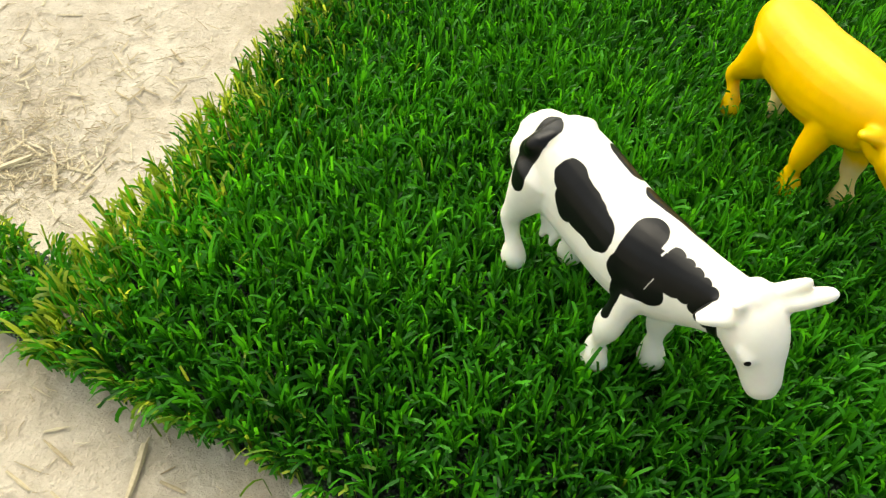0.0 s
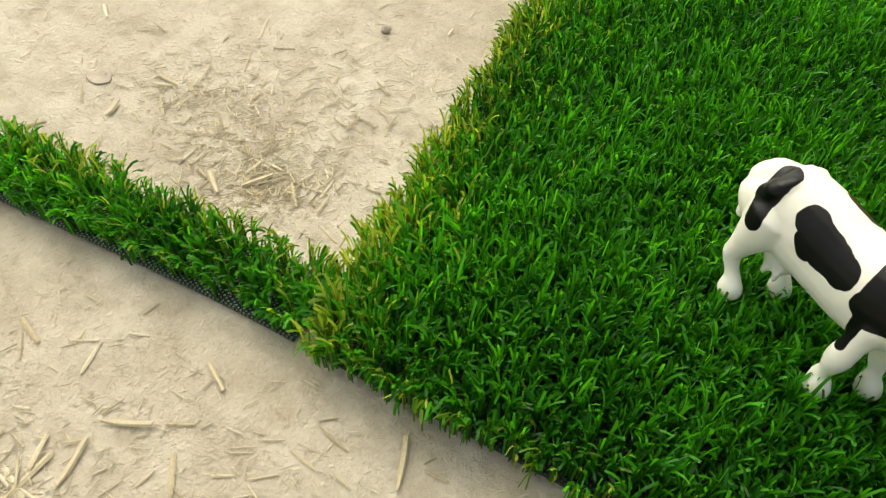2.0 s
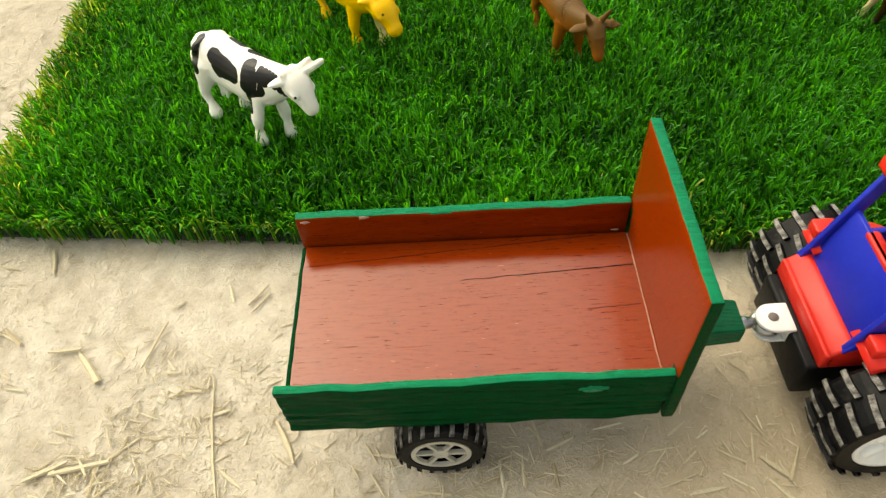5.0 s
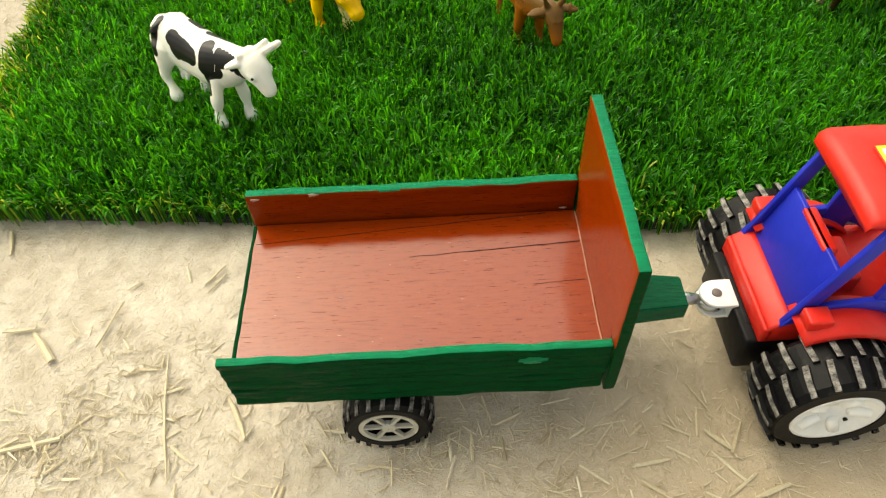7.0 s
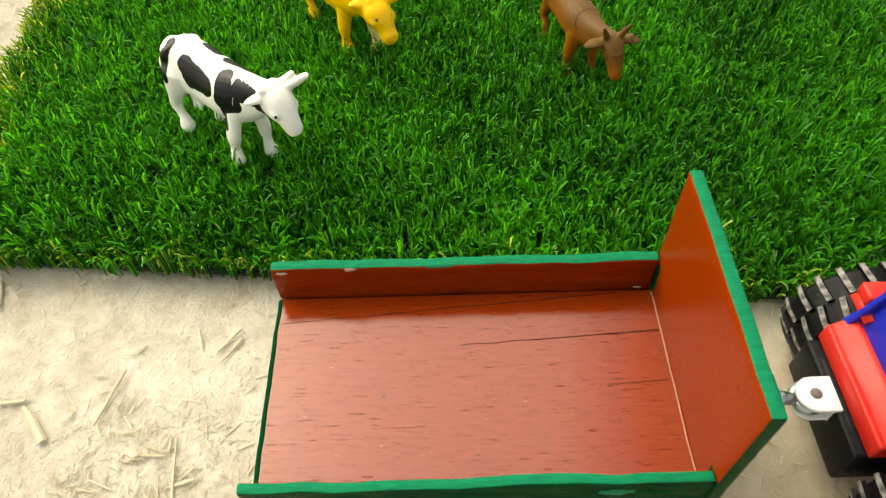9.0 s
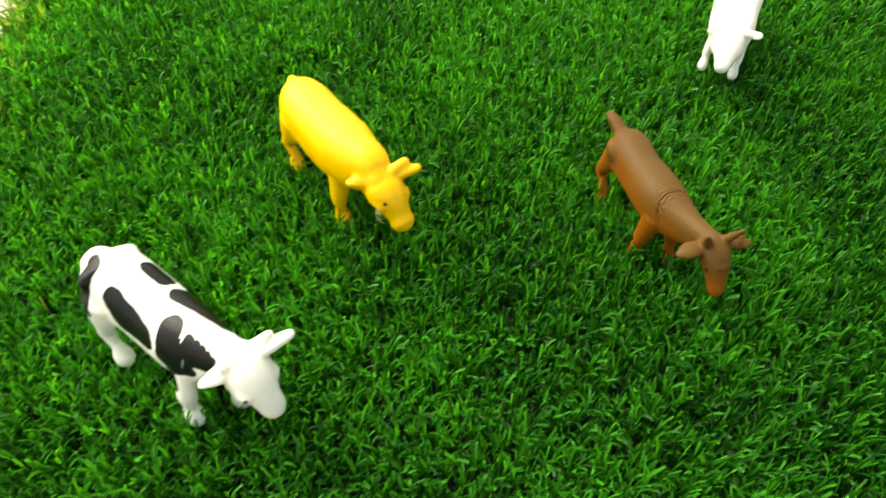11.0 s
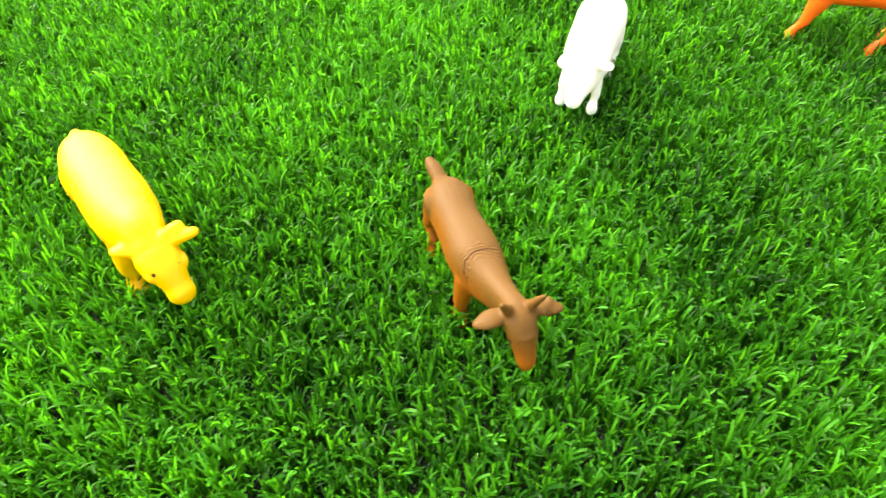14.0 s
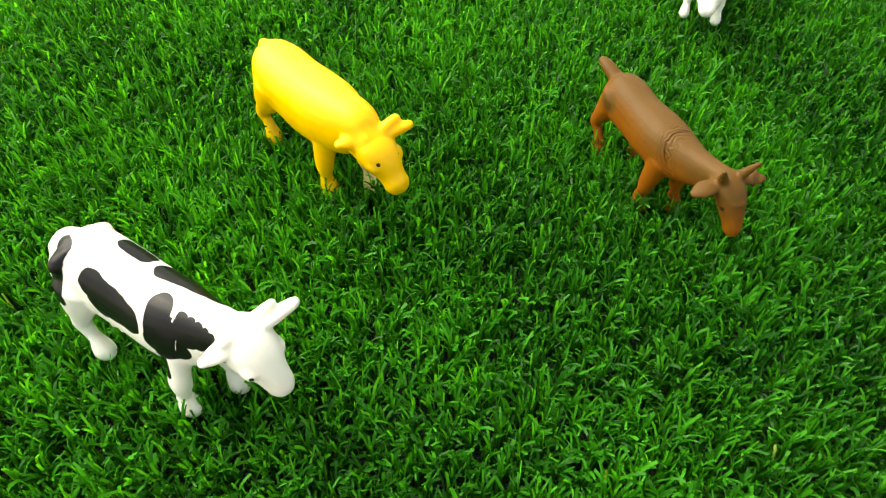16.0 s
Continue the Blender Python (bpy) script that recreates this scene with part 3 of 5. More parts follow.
def cow():
    """A standing cow, its head carried level and turned a little to its left."""
    return [
        [(-0.0135, 0.003, 0.0475, 0.0080, 0.0090), (-0.0105, 0.003, 0.0450, 0.0124, 0.0152), (-0.0020, 0.003, 0.0432, 0.0150, 0.0174), (0.0130, 0.0035, 0.0422, 0.0148, 0.0180), (0.0290, 0.0035, 0.0408, 0.0146, 0.0174),
         (0.0430, 0.003, 0.0408, 0.0146, 0.0176), (0.0540, 0.003, 0.0428, 0.0134, 0.0168), (0.0630, 0.003, 0.0462, 0.0110, 0.0145), (0.0720, 0.0030, 0.0502, 0.0092, 0.0114), (0.0810, 0.0028, 0.0537, 0.0084, 0.0096)],
        [(0.0800, 0.0025, 0.0560, 0.0084, 0.0078), (0.0855, 0.0025, 0.0550, 0.0104, 0.0092), (0.0905, 0.0025, 0.0508, 0.0094, 0.0086), (0.0948, 0.0025, 0.0458, 0.0066, 0.0068), (0.0978, 0.0028, 0.0416, 0.0057, 0.0058), (0.0990, 0.0028, 0.0398, 0.0054, 0.0052)],
        [(0.0845, 0.0075, 0.0590, 0.0045, 0.0030), (0.0872, 0.0120, 0.0610, 0.0056, 0.0031), (0.0900, 0.0165, 0.0632, 0.0050, 0.0027), (0.0926, 0.0205, 0.0655, 0.0034, 0.0022)],
        [(0.0825, -0.0035, 0.0585, 0.0042, 0.0028), (0.0808, -0.0085, 0.0580, 0.0050, 0.0027), (0.0794, -0.0130, 0.0575, 0.0032, 0.0018)],
        [(0.0800, 0.0000, 0.0610, 0.0050, 0.0035), (0.0820, 0.0030, 0.0622, 0.0062, 0.0036), (0.0842, 0.0062, 0.0615, 0.0050, 0.0032)],
        [(0.0835, 0.0070, 0.0610, 0.0034, 0.0030), (0.0858, 0.0112, 0.0648, 0.0028, 0.0026), (0.0878, 0.0150, 0.0682, 0.0018, 0.0017)],
        [(0.0822, -0.0020, 0.0610, 0.0032, 0.0028), (0.0830, -0.0050, 0.0628, 0.0024, 0.0022), (0.0834, -0.0070, 0.0640, 0.0016, 0.0015)],
        [(0.0905, 0.0098, 0.0530, 0.0032, 0.0026), (0.0935, 0.0096, 0.0512, 0.0030, 0.0026)],
        [(0.0905, -0.0050, 0.0530, 0.0032, 0.0026), (0.0935, -0.0048, 0.0512, 0.0030, 0.0026)],
        [(-0.0120, 0.003, 0.0490, 0.0070, 0.0075), (0.0000, 0.003, 0.0515, 0.0090, 0.0090)],
        [(-0.0030, -0.0070, 0.0515, 0.0070, 0.0045), (-0.0010, -0.0020, 0.0545, 0.0070, 0.0040)], [(-0.0030, 0.0120, 0.0525, 0.0065, 0.0045), (-0.0010, 0.0060, 0.0545, 0.0070, 0.0040)],
        leg(0.0545, -0.0090, 0.036, 0.0535, 0.0058, r=0.92, sink=-0.001), leg(0.0575, 0.0105, 0.036, 0.0625, 0.0058, r=0.92, sink=-0.001),
        leg(0.0015, -0.0095, 0.041, 0.0030, 0.0098, 0.005, r=0.92, sink=-0.002), leg(0.0015, 0.0125, 0.041, 0.0110, 0.0098, 0.005, r=0.92, sink=-0.002),
        [(0.006, 0.002, 0.025, 0.006, 0.005), (0.011, 0.002, 0.0225, 0.0068, 0.006), (0.016, 0.002, 0.025, 0.005, 0.004)],
        [(0.0090, -0.0030, 0.0200, 0.0018, 0.0018), (0.0092, -0.0034, 0.0160, 0.0013, 0.0013)],
        [(0.0145, -0.0030, 0.0205, 0.0018, 0.0018), (0.0148, -0.0034, 0.0165, 0.0013, 0.0013)],
        [(-0.0110, 0.002, 0.0545, 0.0034, 0.0030), (-0.0155, 0.003, 0.0490, 0.0026, 0.0026), (-0.0180, 0.0045, 0.0360, 0.0022, 0.0022), (-0.0165, 0.005, 0.0230, 0.0030, 0.0028)],
    ]


def cattle(fat=1.0, head=(0.0, 0.0, 0.0), rear=0.0, ear=(0.0, 0.0), low=0.0, back=0.0):
    """A stouter cow with a lowered head. rear: how far the haunches are drawn forward; ear: how much longer and higher the left ear reaches;
    low: how much the rump is lowered; back: how far the hind feet stand back."""
    w = low
    hx, hy, hz = head
    q, (el, eh) = rear, ear
    H = lambda x, y, z, a, b: (x + hx, y + hy, z + hz, a, b)
    return [
        [(-0.0190 + q, 0, 0.042 - w, 0.010 * fat, 0.0125), (-0.0140 + q, 0, 0.0425 - w, 0.0150 * fat, 0.0158), (-0.0030 + q * 0.7, 0, 0.0415 - w * 0.9, 0.0174 * fat, 0.0168), (0.014 + q * 0.3, 0, 0.0400 - w * 0.6, 0.0174 * fat, 0.0170),
         (0.030, 0, 0.0390 - w * 0.3, 0.0180 * fat, 0.0182), (0.046, 0, 0.0400, 0.0174 * fat, 0.0176), (0.057, 0, 0.0420, 0.0150 * fat, 0.0160), (0.066, 0.001, 0.0440, 0.0112, 0.0138),
         (0.074 + hx * 0.5, 0.002 + hy * 0.5, 0.0485 + hz * 0.5, 0.0092, 0.0116), (0.082 + hx, 0.003 + hy, 0.0515 + hz * 0.9, 0.0085, 0.0098)],
        [H(0.0775, 0.003, 0.0535, 0.0082, 0.0078), H(0.0840, 0.0040, 0.0525, 0.0104, 0.0094), H(0.0895, 0.0050, 0.0480, 0.0090, 0.0086), H(0.0945, 0.0055, 0.0425, 0.0064, 0.0066),
         H(0.0980, 0.0058, 0.0385, 0.0066, 0.0062)],
        [H(0.0830, 0.0090, 0.0565, 0.0040, 0.0030), H(0.0845, 0.0140 + el * 0.4, 0.0570 + eh * 0.4, 0.0044, 0.0030), H(0.0862, 0.0185 + el * 0.8, 0.0575 + eh * 0.8, 0.0040, 0.0028), H(0.0876, 0.0222 + el, 0.0580 + eh, 0.0032, 0.0024)],
        [H(0.0830, 0.0090, 0.0590, 0.0042, 0.0036), H(0.0832, 0.0140, 0.0615, 0.0038, 0.0032), H(0.0832, 0.0182, 0.0632, 0.0028, 0.0026)],
        [H(0.0780, -0.0020, 0.0570, 0.0044, 0.0034), H(0.0766, -0.0065, 0.0580, 0.0042, 0.0028), H(0.0752, -0.0105, 0.0580, 0.0028, 0.0020)],
        [H(0.0790, 0.0005, 0.0590, 0.0050, 0.0035), H(0.0810, 0.0030, 0.0600, 0.0060, 0.0035), H(0.0830, 0.0060, 0.0598, 0.0050, 0.0032)],
        [H(0.0890, 0.0125, 0.0510, 0.0030, 0.0026), H(0.0918, 0.0120, 0.0492, 0.0028, 0.0024)],
        [H(0.0890, -0.0030, 0.0510, 0.0030, 0.0026), H(0.0918, -0.0022, 0.0492, 0.0028, 0.0024)],
        leg(0.050, -0.0105, 0.036, 0.0505, 0.0080, sink=0.003), leg(0.055, 0.0085, 0.036, 0.0630, 0.0080, sink=0.003),
        leg(-0.003 + q * 0.8, -0.0110, 0.040 - w, 0.0000 + q * 0.3 - back, 0.0108, 0.008, r=0.9, sink=0.002), leg(-0.003 + q * 0.8, 0.0095, 0.040 - w, 0.0070 + q * 0.3 - back, 0.0108, 0.008, r=0.9, sink=0.002),
        [(0.006, 0, 0.025, 0.006, 0.005), (0.011, 0, 0.0225, 0.0065, 0.006), (0.016, 0, 0.025, 0.005, 0.004)],
        [(-0.0190 + q, 0, 0.0540 - w, 0.003, 0.003), (-0.0240 + q, 0.001, 0.046, 0.0025, 0.0025), (-0.0245 + q, 0.001, 0.030, 0.0022, 0.0022), (-0.0230 + q, 0.001, 0.020, 0.0028, 0.0028)],
    ]


NEAR_PATCHES = [(-0.0035, 0.0590, -0.0035, 0.0500, 0.0057), (-0.0035, 0.0500, -0.0010, 0.0400, 0.0046),
                (0.0155, 0.0530, 0.0200, 0.0510, 0.0056), (0.0200, 0.0505, 0.0360, 0.0470, 0.0062), (0.0180, 0.0465, 0.0210, 0.0430, 0.0038), (0.0260, 0.0445, 0.0380, 0.0460, 0.0042),
                (0.0488, 0.0585, 0.0502, 0.0480, 0.0058), (0.0498, 0.0440, 0.0560, 0.0460, 0.0060), (0.0508, 0.0400, 0.0515, 0.0255, 0.0026), (0.0520, 0.0410, 0.0600, 0.0440, 0.0050), (0.0560, 0.0520, 0.0640, 0.0530, 0.0056),
                (0.0595, 0.0596, 0.0610, 0.0520, 0.0028), (0.0637, 0.0600, 0.0652, 0.0520, 0.0023), (0.0677, 0.0600, 0.0692, 0.0510, 0.0023), (0.0714, 0.0598, 0.0734, 0.0505, 0.0022), (0.0750, 0.0594, 0.0776, 0.0495, 0.0022), (0.0780, 0.0560, 0.0815, 0.0475, 0.0020)]
NEAR_SCRATCHES = [(0.0570, 0.0630, 0.0563, 0.0560, 0.00030), (0.0590, 0.0490, 0.0585, 0.0440, 0.00010)]
FAR_PATCHES = [(0.0160, 0.0575, 0.0255, 0.0560, 0.0040), (0.0370, 0.0565, 0.0650, 0.0550, 0.0045), (0.0420, 0.0500, 0.0620, 0.0480, 0.0085), (0.0160, 0.0400, 0.0260, 0.0390, 0.0070)]
figure("toy_cow", cow(), cow_hide(NEAR_PATCHES, FAR_PATCHES, NEAR_SCRATCHES, [(0.0946, -0.0066, 0.0515), (0.0946, 0.0110, 0.0515)]), place(0.0040, 0.1200, -34.5, 7), "white plastic toy cow with black patches on turf", "toy cow")

YELLOW = two_tone("yellow_plastic", (0.92, 0.54, 0.006), (0.86, 0.66, 0.30),
                  lambda n, p: n.math("MULTIPLY", n.ramp(n.math("ADD", n.math("MULTIPLY", n.add("ShaderNodeSeparateXYZ", Vector=p).outputs["Z"], 10.0), n.math("MULTIPLY", n.noise(60), 0.12)), [(0.20, (1, 1, 1)), (0.27, (0, 0, 0))]),
                                     n.math("GREATER_THAN", n.add("ShaderNodeSeparateXYZ", Vector=p).outputs["Y"], 0.002)), eyes=[(0.0888, -0.0042, 0.0395), (0.0888, 0.0068, 0.0395)], glow=0.25)
figure("toy_cow", cattle(0.90, (-0.0045, -0.0030, -0.0130), 0.0085, (0.000, 0.002), 0.0045, 0.005), YELLOW, place(0.0727, 0.2530, -51.5, 1), "plain yellow plastic toy cow standing on turf", "toy cow")


def goat():
    ringed = lambda p0, p1, r: [(*(p0[i] + (p1[i] - p0[i]) * k / 8 for i in range(3)), r * (1 - 0.075 * k) * (1.15 if k % 2 else 0.9), r * (1 - 0.075 * k) * (1.15 if k % 2 else 0.9)) for k in range(9)]
    return [
        [(-0.0085, 0, 0.0305, 0.0075, 0.0100), (-0.0045, 0, 0.0310, 0.0105, 0.0125), (0.0040, 0, 0.0315, 0.0114, 0.0130), (0.0160, 0, 0.0315, 0.0110, 0.0128), (0.0300, 0.0005, 0.0325, 0.0122, 0.0132),
         (0.0420, 0.001, 0.0335, 0.0118, 0.0128), (0.0520, 0.002, 0.0350, 0.0094, 0.0112), (0.0610, 0.0030, 0.0375, 0.0070, 0.0092), (0.0700, 0.0042, 0.0405, 0.0058, 0.0078), (0.0770, 0.0050, 0.0430, 0.0056, 0.0070)],
        [(0.0750, 0.0050, 0.0440, 0.0062, 0.0062), (0.0808, 0.0050, 0.0418, 0.0072, 0.0070), (0.0850, 0.0050, 0.0370, 0.0064, 0.0062), (0.0885, 0.0050, 0.0312, 0.0048, 0.0050), (0.0908, 0.0050, 0.0270, 0.0043, 0.0044), (0.0915, 0.0050, 0.0255, 0.0038, 0.0038)],
        [(0.0770, 0.0105, 0.0440, 0.0034, 0.0022), (0.0780, 0.0155, 0.0440, 0.0048, 0.0022), (0.0790, 0.0195, 0.0432, 0.0044, 0.0020), (0.0797, 0.0228, 0.0425, 0.0026, 0.0014)],
        [(0.0770, -0.0005, 0.0440, 0.0034, 0.0022), (0.0778, -0.0055, 0.0445, 0.0048, 0.0022), (0.0784, -0.0095, 0.0444, 0.0044, 0.0020), (0.0787, -0.0128, 0.0440, 0.0026, 0.0014)],
        ringed((0.0780, 0.0085, 0.0460), (0.0825, 0.0138, 0.0578), 0.0028),
        ringed((0.0780, 0.0015, 0.0460), (0.0815, -0.0040, 0.0575), 0.0028),
        [(0.0868, 0.0020, 0.0395, 0.0026, 0.0020), (0.0880, 0.0050, 0.0405, 0.0030, 0.0022), (0.0868, 0.0082, 0.0395, 0.0026, 0.0020)],
        leg(0.0440, -0.0075, 0.030, 0.0405, 0.0068, r=0.85, sink=0.005), leg(0.0440, 0.0090, 0.030, 0.0470, 0.0068, r=0.85, sink=0.005),
        leg(-0.0010, -0.0080, 0.034, -0.0040, 0.0080, 0.007, r=0.8, sink=0.004), leg(-0.0010, 0.0080, 0.034, 0.0075, 0.0080, 0.006, r=0.8, sink=0.004),
        [(-0.0065, -0.0010, 0.0370, 0.0046, 0.0040), (-0.0120, -0.0016, 0.0385, 0.0040, 0.0034), (-0.0180, -0.0026, 0.0402, 0.0038, 0.0030), (-0.0228, -0.0034, 0.0412, 0.0026, 0.0022)],
    ]


def brown_spray(n, p):
    """Darker brown along the back and in one smudge on the right thigh."""
    z = n.add("ShaderNodeSeparateXYZ", Vector=p).outputs["Z"]
    back = n.ramp(n.math("ADD", n.math("MULTIPLY", z, 10.0), n.math("MULTIPLY", n.noise(45), 0.12)), [(0.34, (0, 0, 0)), (0.48, (1, 1, 1))])
    smudge = n.ramp(n.math("MULTIPLY", n.vmath("LENGTH", n.vmath("SUBTRACT", p, (0.0015, -0.0105, 0.0350))), 100.0), [(0.45, (1, 1, 1)), (0.85, (0, 0, 0))])
    return n.math("MAXIMUM", back, smudge)


BROWN = two_tone("brown_plastic", (0.27, 0.080, 0.004), (0.108, 0.052, 0.009), brown_spray, 0.50, eyes=[(0.0862, -0.0010, 0.0375), (0.0862, 0.0112, 0.0375)], seam=(0.0752, -0.69), folds=True, spec=0.18)
figure("toy_goat", goat(), BROWN, place(0.2545, 0.2310, -72.5), "brown plastic toy goat with ringed horns on turf", "toy goat")


def pig():
    return [
        [(-0.0655, 0, 0.031, 0.0085, 0.0090), (-0.0610, 0, 0.0305, 0.0130, 0.0130), (-0.0510, -0.001, 0.030, 0.0156, 0.0158), (-0.0380, -0.001, 0.0295, 0.0152, 0.0160), (-0.0200, -0.001, 0.0290, 0.0146, 0.0158),
         (-0.0060, 0, 0.0290, 0.0140, 0.0145), (0.0050, 0.0005, 0.0290, 0.0118, 0.0122), (0.0130, 0.001, 0.0280, 0.0095, 0.0100)],
        [(0.0080, 0.001, 0.0290, 0.0110, 0.0108), (0.0160, 0.001, 0.0270, 0.0085, 0.0086), (0.0225, 0.001, 0.0245, 0.0058, 0.0060), (0.0265, 0.001, 0.0228, 0.0050, 0.0048)],
        [(0.0075, 0.0080, 0.0370, 0.0046, 0.0026), (0.0092, 0.0125, 0.0385, 0.0054, 0.0024), (0.0102, 0.0160, 0.0390, 0.0036, 0.0018)],
        [(0.0070, -0.0065, 0.0365, 0.0044, 0.0026), (0.0075, -0.0095, 0.0355, 0.0046, 0.0024), (0.0080, -0.0118, 0.0335, 0.0034, 0.0018)],
        leg(0.000, -0.0100, 0.024, 0.0040, 0.0064, r=0.66, sink=-0.006), leg(0.000, 0.0100, 0.024, 0.0060, 0.0064, r=0.66, sink=-0.006),
        leg(-0.052, -0.0105, 0.025, -0.0520, 0.0085, 0.003, r=0.72, sink=0.003), leg(-0.052, 0.0105, 0.025, -0.0450, 0.0085, 0.003, r=0.72, sink=0.003),
        [(-0.0665, 0, 0.036, 0.002, 0.002), (-0.0695, 0.001, 0.033, 0.0016, 0.0016), (-0.0695, 0.002, 0.028, 0.0014, 0.0014)],
    ]


CREAM = plastic("white_toy_plastic", (0.90, 0.88, 0.79), 0.4, 0.04, sss=0.35)
figure("toy_pig", pig(), CREAM, place(0.3335, 0.3447, -110.7), "plain white plastic toy pig on turf", "toy pig")


def horse(neck, droop, long, rear, feet, face=1.0):
    """neck: how much the head is carried higher; droop: how steeply the face hangs; long: a longer neck; rear: haunches drawn forward;
    feet: how far along stand the left and right forefeet and the left and right hind feet; face: the length of the head."""
    fl, fr, hl, hr = feet
    n, d, q, k = neck, droop, long, rear
    F = lambda x, z, a, b: (0.0670 + q + (x - 0.0670) * face, 0, 0.0600 + n + (z - 0.0600) * face, a, b)
    return [
        [(-0.0130 + k, 0, 0.0415, 0.009, 0.010), (-0.0070 + k, 0, 0.0420, 0.0130, 0.0132), (0.0030 + k * 0.7, 0, 0.0405, 0.0135, 0.0135), (0.0180, 0, 0.0390, 0.0130, 0.0132), (0.0340, 0, 0.0385, 0.0135, 0.0140),
         (0.0460, 0, 0.0400, 0.0122, 0.0142), (0.0530, 0, 0.0430, 0.0095, 0.0125)],
        [(0.0460, 0, 0.0440, 0.0092, 0.0130), (0.0550 + q * 0.4, 0, 0.0490 + n * 0.4, 0.0076, 0.0122), (0.0630 + q * 0.8, 0, 0.0540 + n * 0.8, 0.0064, 0.0102), (0.0690 + q, 0, 0.0570 + n, 0.0058, 0.0080)],
        [F(0.0670, 0.0600, 0.0054, 0.0062), F(0.0720 - d * 0.2, 0.0565 - d * 0.3, 0.0062, 0.0076), F(0.0780 - d * 0.7, 0.0520 - d * 0.6, 0.0048, 0.0058), F(0.0825 - d, 0.0485 - d * 0.9, 0.0041, 0.0047), F(0.0850 - d * 1.1, 0.0465 - d, 0.0040, 0.0044)],
        [(0.0660 + q, 0.0030, 0.0640 + n, 0.0018, 0.0018), (0.0665 + q, 0.0042, 0.0695 + n, 0.0009, 0.0009)],
        [(0.0660 + q, -0.0030, 0.0640 + n, 0.0018, 0.0018), (0.0665 + q, -0.0042, 0.0695 + n, 0.0009, 0.0009)],
        [(0.0400, 0, 0.0530, 0.0022, 0.0030), (0.0510 + q * 0.4, 0, 0.0595 + n * 0.4, 0.0022, 0.0034), (0.0610 + q * 0.8, 0, 0.0640 + n * 0.9, 0.0020, 0.0026), (0.0680 + q, 0, 0.0655 + n, 0.0016, 0.0016)],
        leg(0.043, 0.0085, 0.036, fl, 0.0082, r=0.78, sink=0.003), leg(0.043, -0.0085, 0.036, fr, 0.0082, r=0.78, sink=0.003),
        leg(-0.003 + k, 0.0090, 0.040, hl, 0.0105, 0.004, r=0.78, sink=0.003), leg(-0.003 + k, -0.0090, 0.040, hr, 0.0105, 0.004, r=0.78, sink=0.003),
        [(-0.0140 + k, 0, 0.0490, 0.003, 0.003), (-0.0180 + k, 0.001, 0.042, 0.0034, 0.0034), (-0.0190 + k, 0.001, 0.026, 0.0038, 0.0036), (-0.0190 + k, 0.001, 0.012, 0.0026, 0.0024)],
    ]


ORANGE = plastic("orange_plastic", (0.92, 0.145, 0.010), 0.4, 0.1, sss=0.1)
figure("toy_horse", horse(-0.009, 0.002, 0.002, 0.000, (0.0545, 0.0460, 0.0010, -0.0060)), ORANGE, place(0.5415, 0.4092, 161.5), "plain orange plastic toy horse on turf", "toy horse")
def pale_under(n, p):
    """The far legs and the chest are pale."""
    s = n.add("ShaderNodeSeparateXYZ", Vector=p)
    low = n.ramp(n.math("ADD", n.math("MULTIPLY", s.outputs["Z"], 10.0), n.math("MULTIPLY", n.noise(45), 0.3)), [(0.46, (1, 1, 1)), (0.54, (0, 0, 0))])
    chest = n.math("MULTIPLY", n.math("GREATER_THAN", s.outputs["X"], 0.0485), n.math("LESS_THAN", s.outputs["Y"], 0.0075))
    return n.math("MULTIPLY", low, n.math("MAXIMUM", n.math("LESS_THAN", s.outputs["Y"], 0.000), chest))


BAY = two_tone("dark_brown_plastic", (0.023, 0.0125, 0.0035), (0.46, 0.36, 0.20), pale_under, 0.20, seam=(0.034, 0.1), spec=0.30)
figure("toy_horse", horse(0.002, 0.005, 0.004, 0.006, (0.0500, 0.0515, 0.0000, 0.0120), 0.82), BAY, place(0.5650, 0.2345, 181.0), "dark brown plastic toy horse with pale legs", "toy horse")


# ---- wheels ----
def tyre_mesh(R, w, lug_h):
    r = R - lug_h
    i = R * 0.60
    prof = [(i, -w * 0.42), (i + 0.002, -w / 2), (r - 0.003, -w / 2), (r, -w * 0.40), (r, w * 0.40), (r - 0.003, w / 2), (i + 0.002, w / 2), (i, w * 0.42)]
    return lathe(prof, 48)


def tread_block_mesh(R, w, lugs, lug_h, sgn):
    """One bar of the tread, on one half of the tyre's width."""
    r = R - lug_h
    own = bmesh.new()
    rows = []
    for fy, lean in ((0.02, 0.0), (0.5, 0.10), (1.03, 0.16)):
        for rad in ((r - 0.001), R - (0.0012 if fy > 1 else 0)):
            for da in (-1, 1):
                wid = (0.27 if rad > r else 0.36) * math.pi / lugs
                a = lean * 6 / lugs + da * wid
                rows.append(own.verts.new((rad * math.cos(a), sgn * fy * w / 2, rad * math.sin(a))))
    for j in (0, 4):
        v = rows[j:j + 8]
        for q in ((2, 3, 7, 6), (0, 2, 6, 4), (3, 1, 5, 7)):
            own.faces.new([v[x] for x in q])
    own.faces.new([rows[x] for x in (0, 1, 3, 2)])
    own.faces.new([rows[x] for x in (8, 10, 11, 9)])
    bmesh.ops.recalc_face_normals(own, faces=own.faces[:])
    for f in own.faces:
        c = f.calc_center_median()
        f.material_index = 1 if math.hypot(c.x, c.z) > R - 0.0012 else 0
    me = bpy.data.meshes.new("tread_block")
    own.to_mesh(me)
    own.free()
    me.materials.append(TYRE)
    me.materials.append(LUG)
    return me


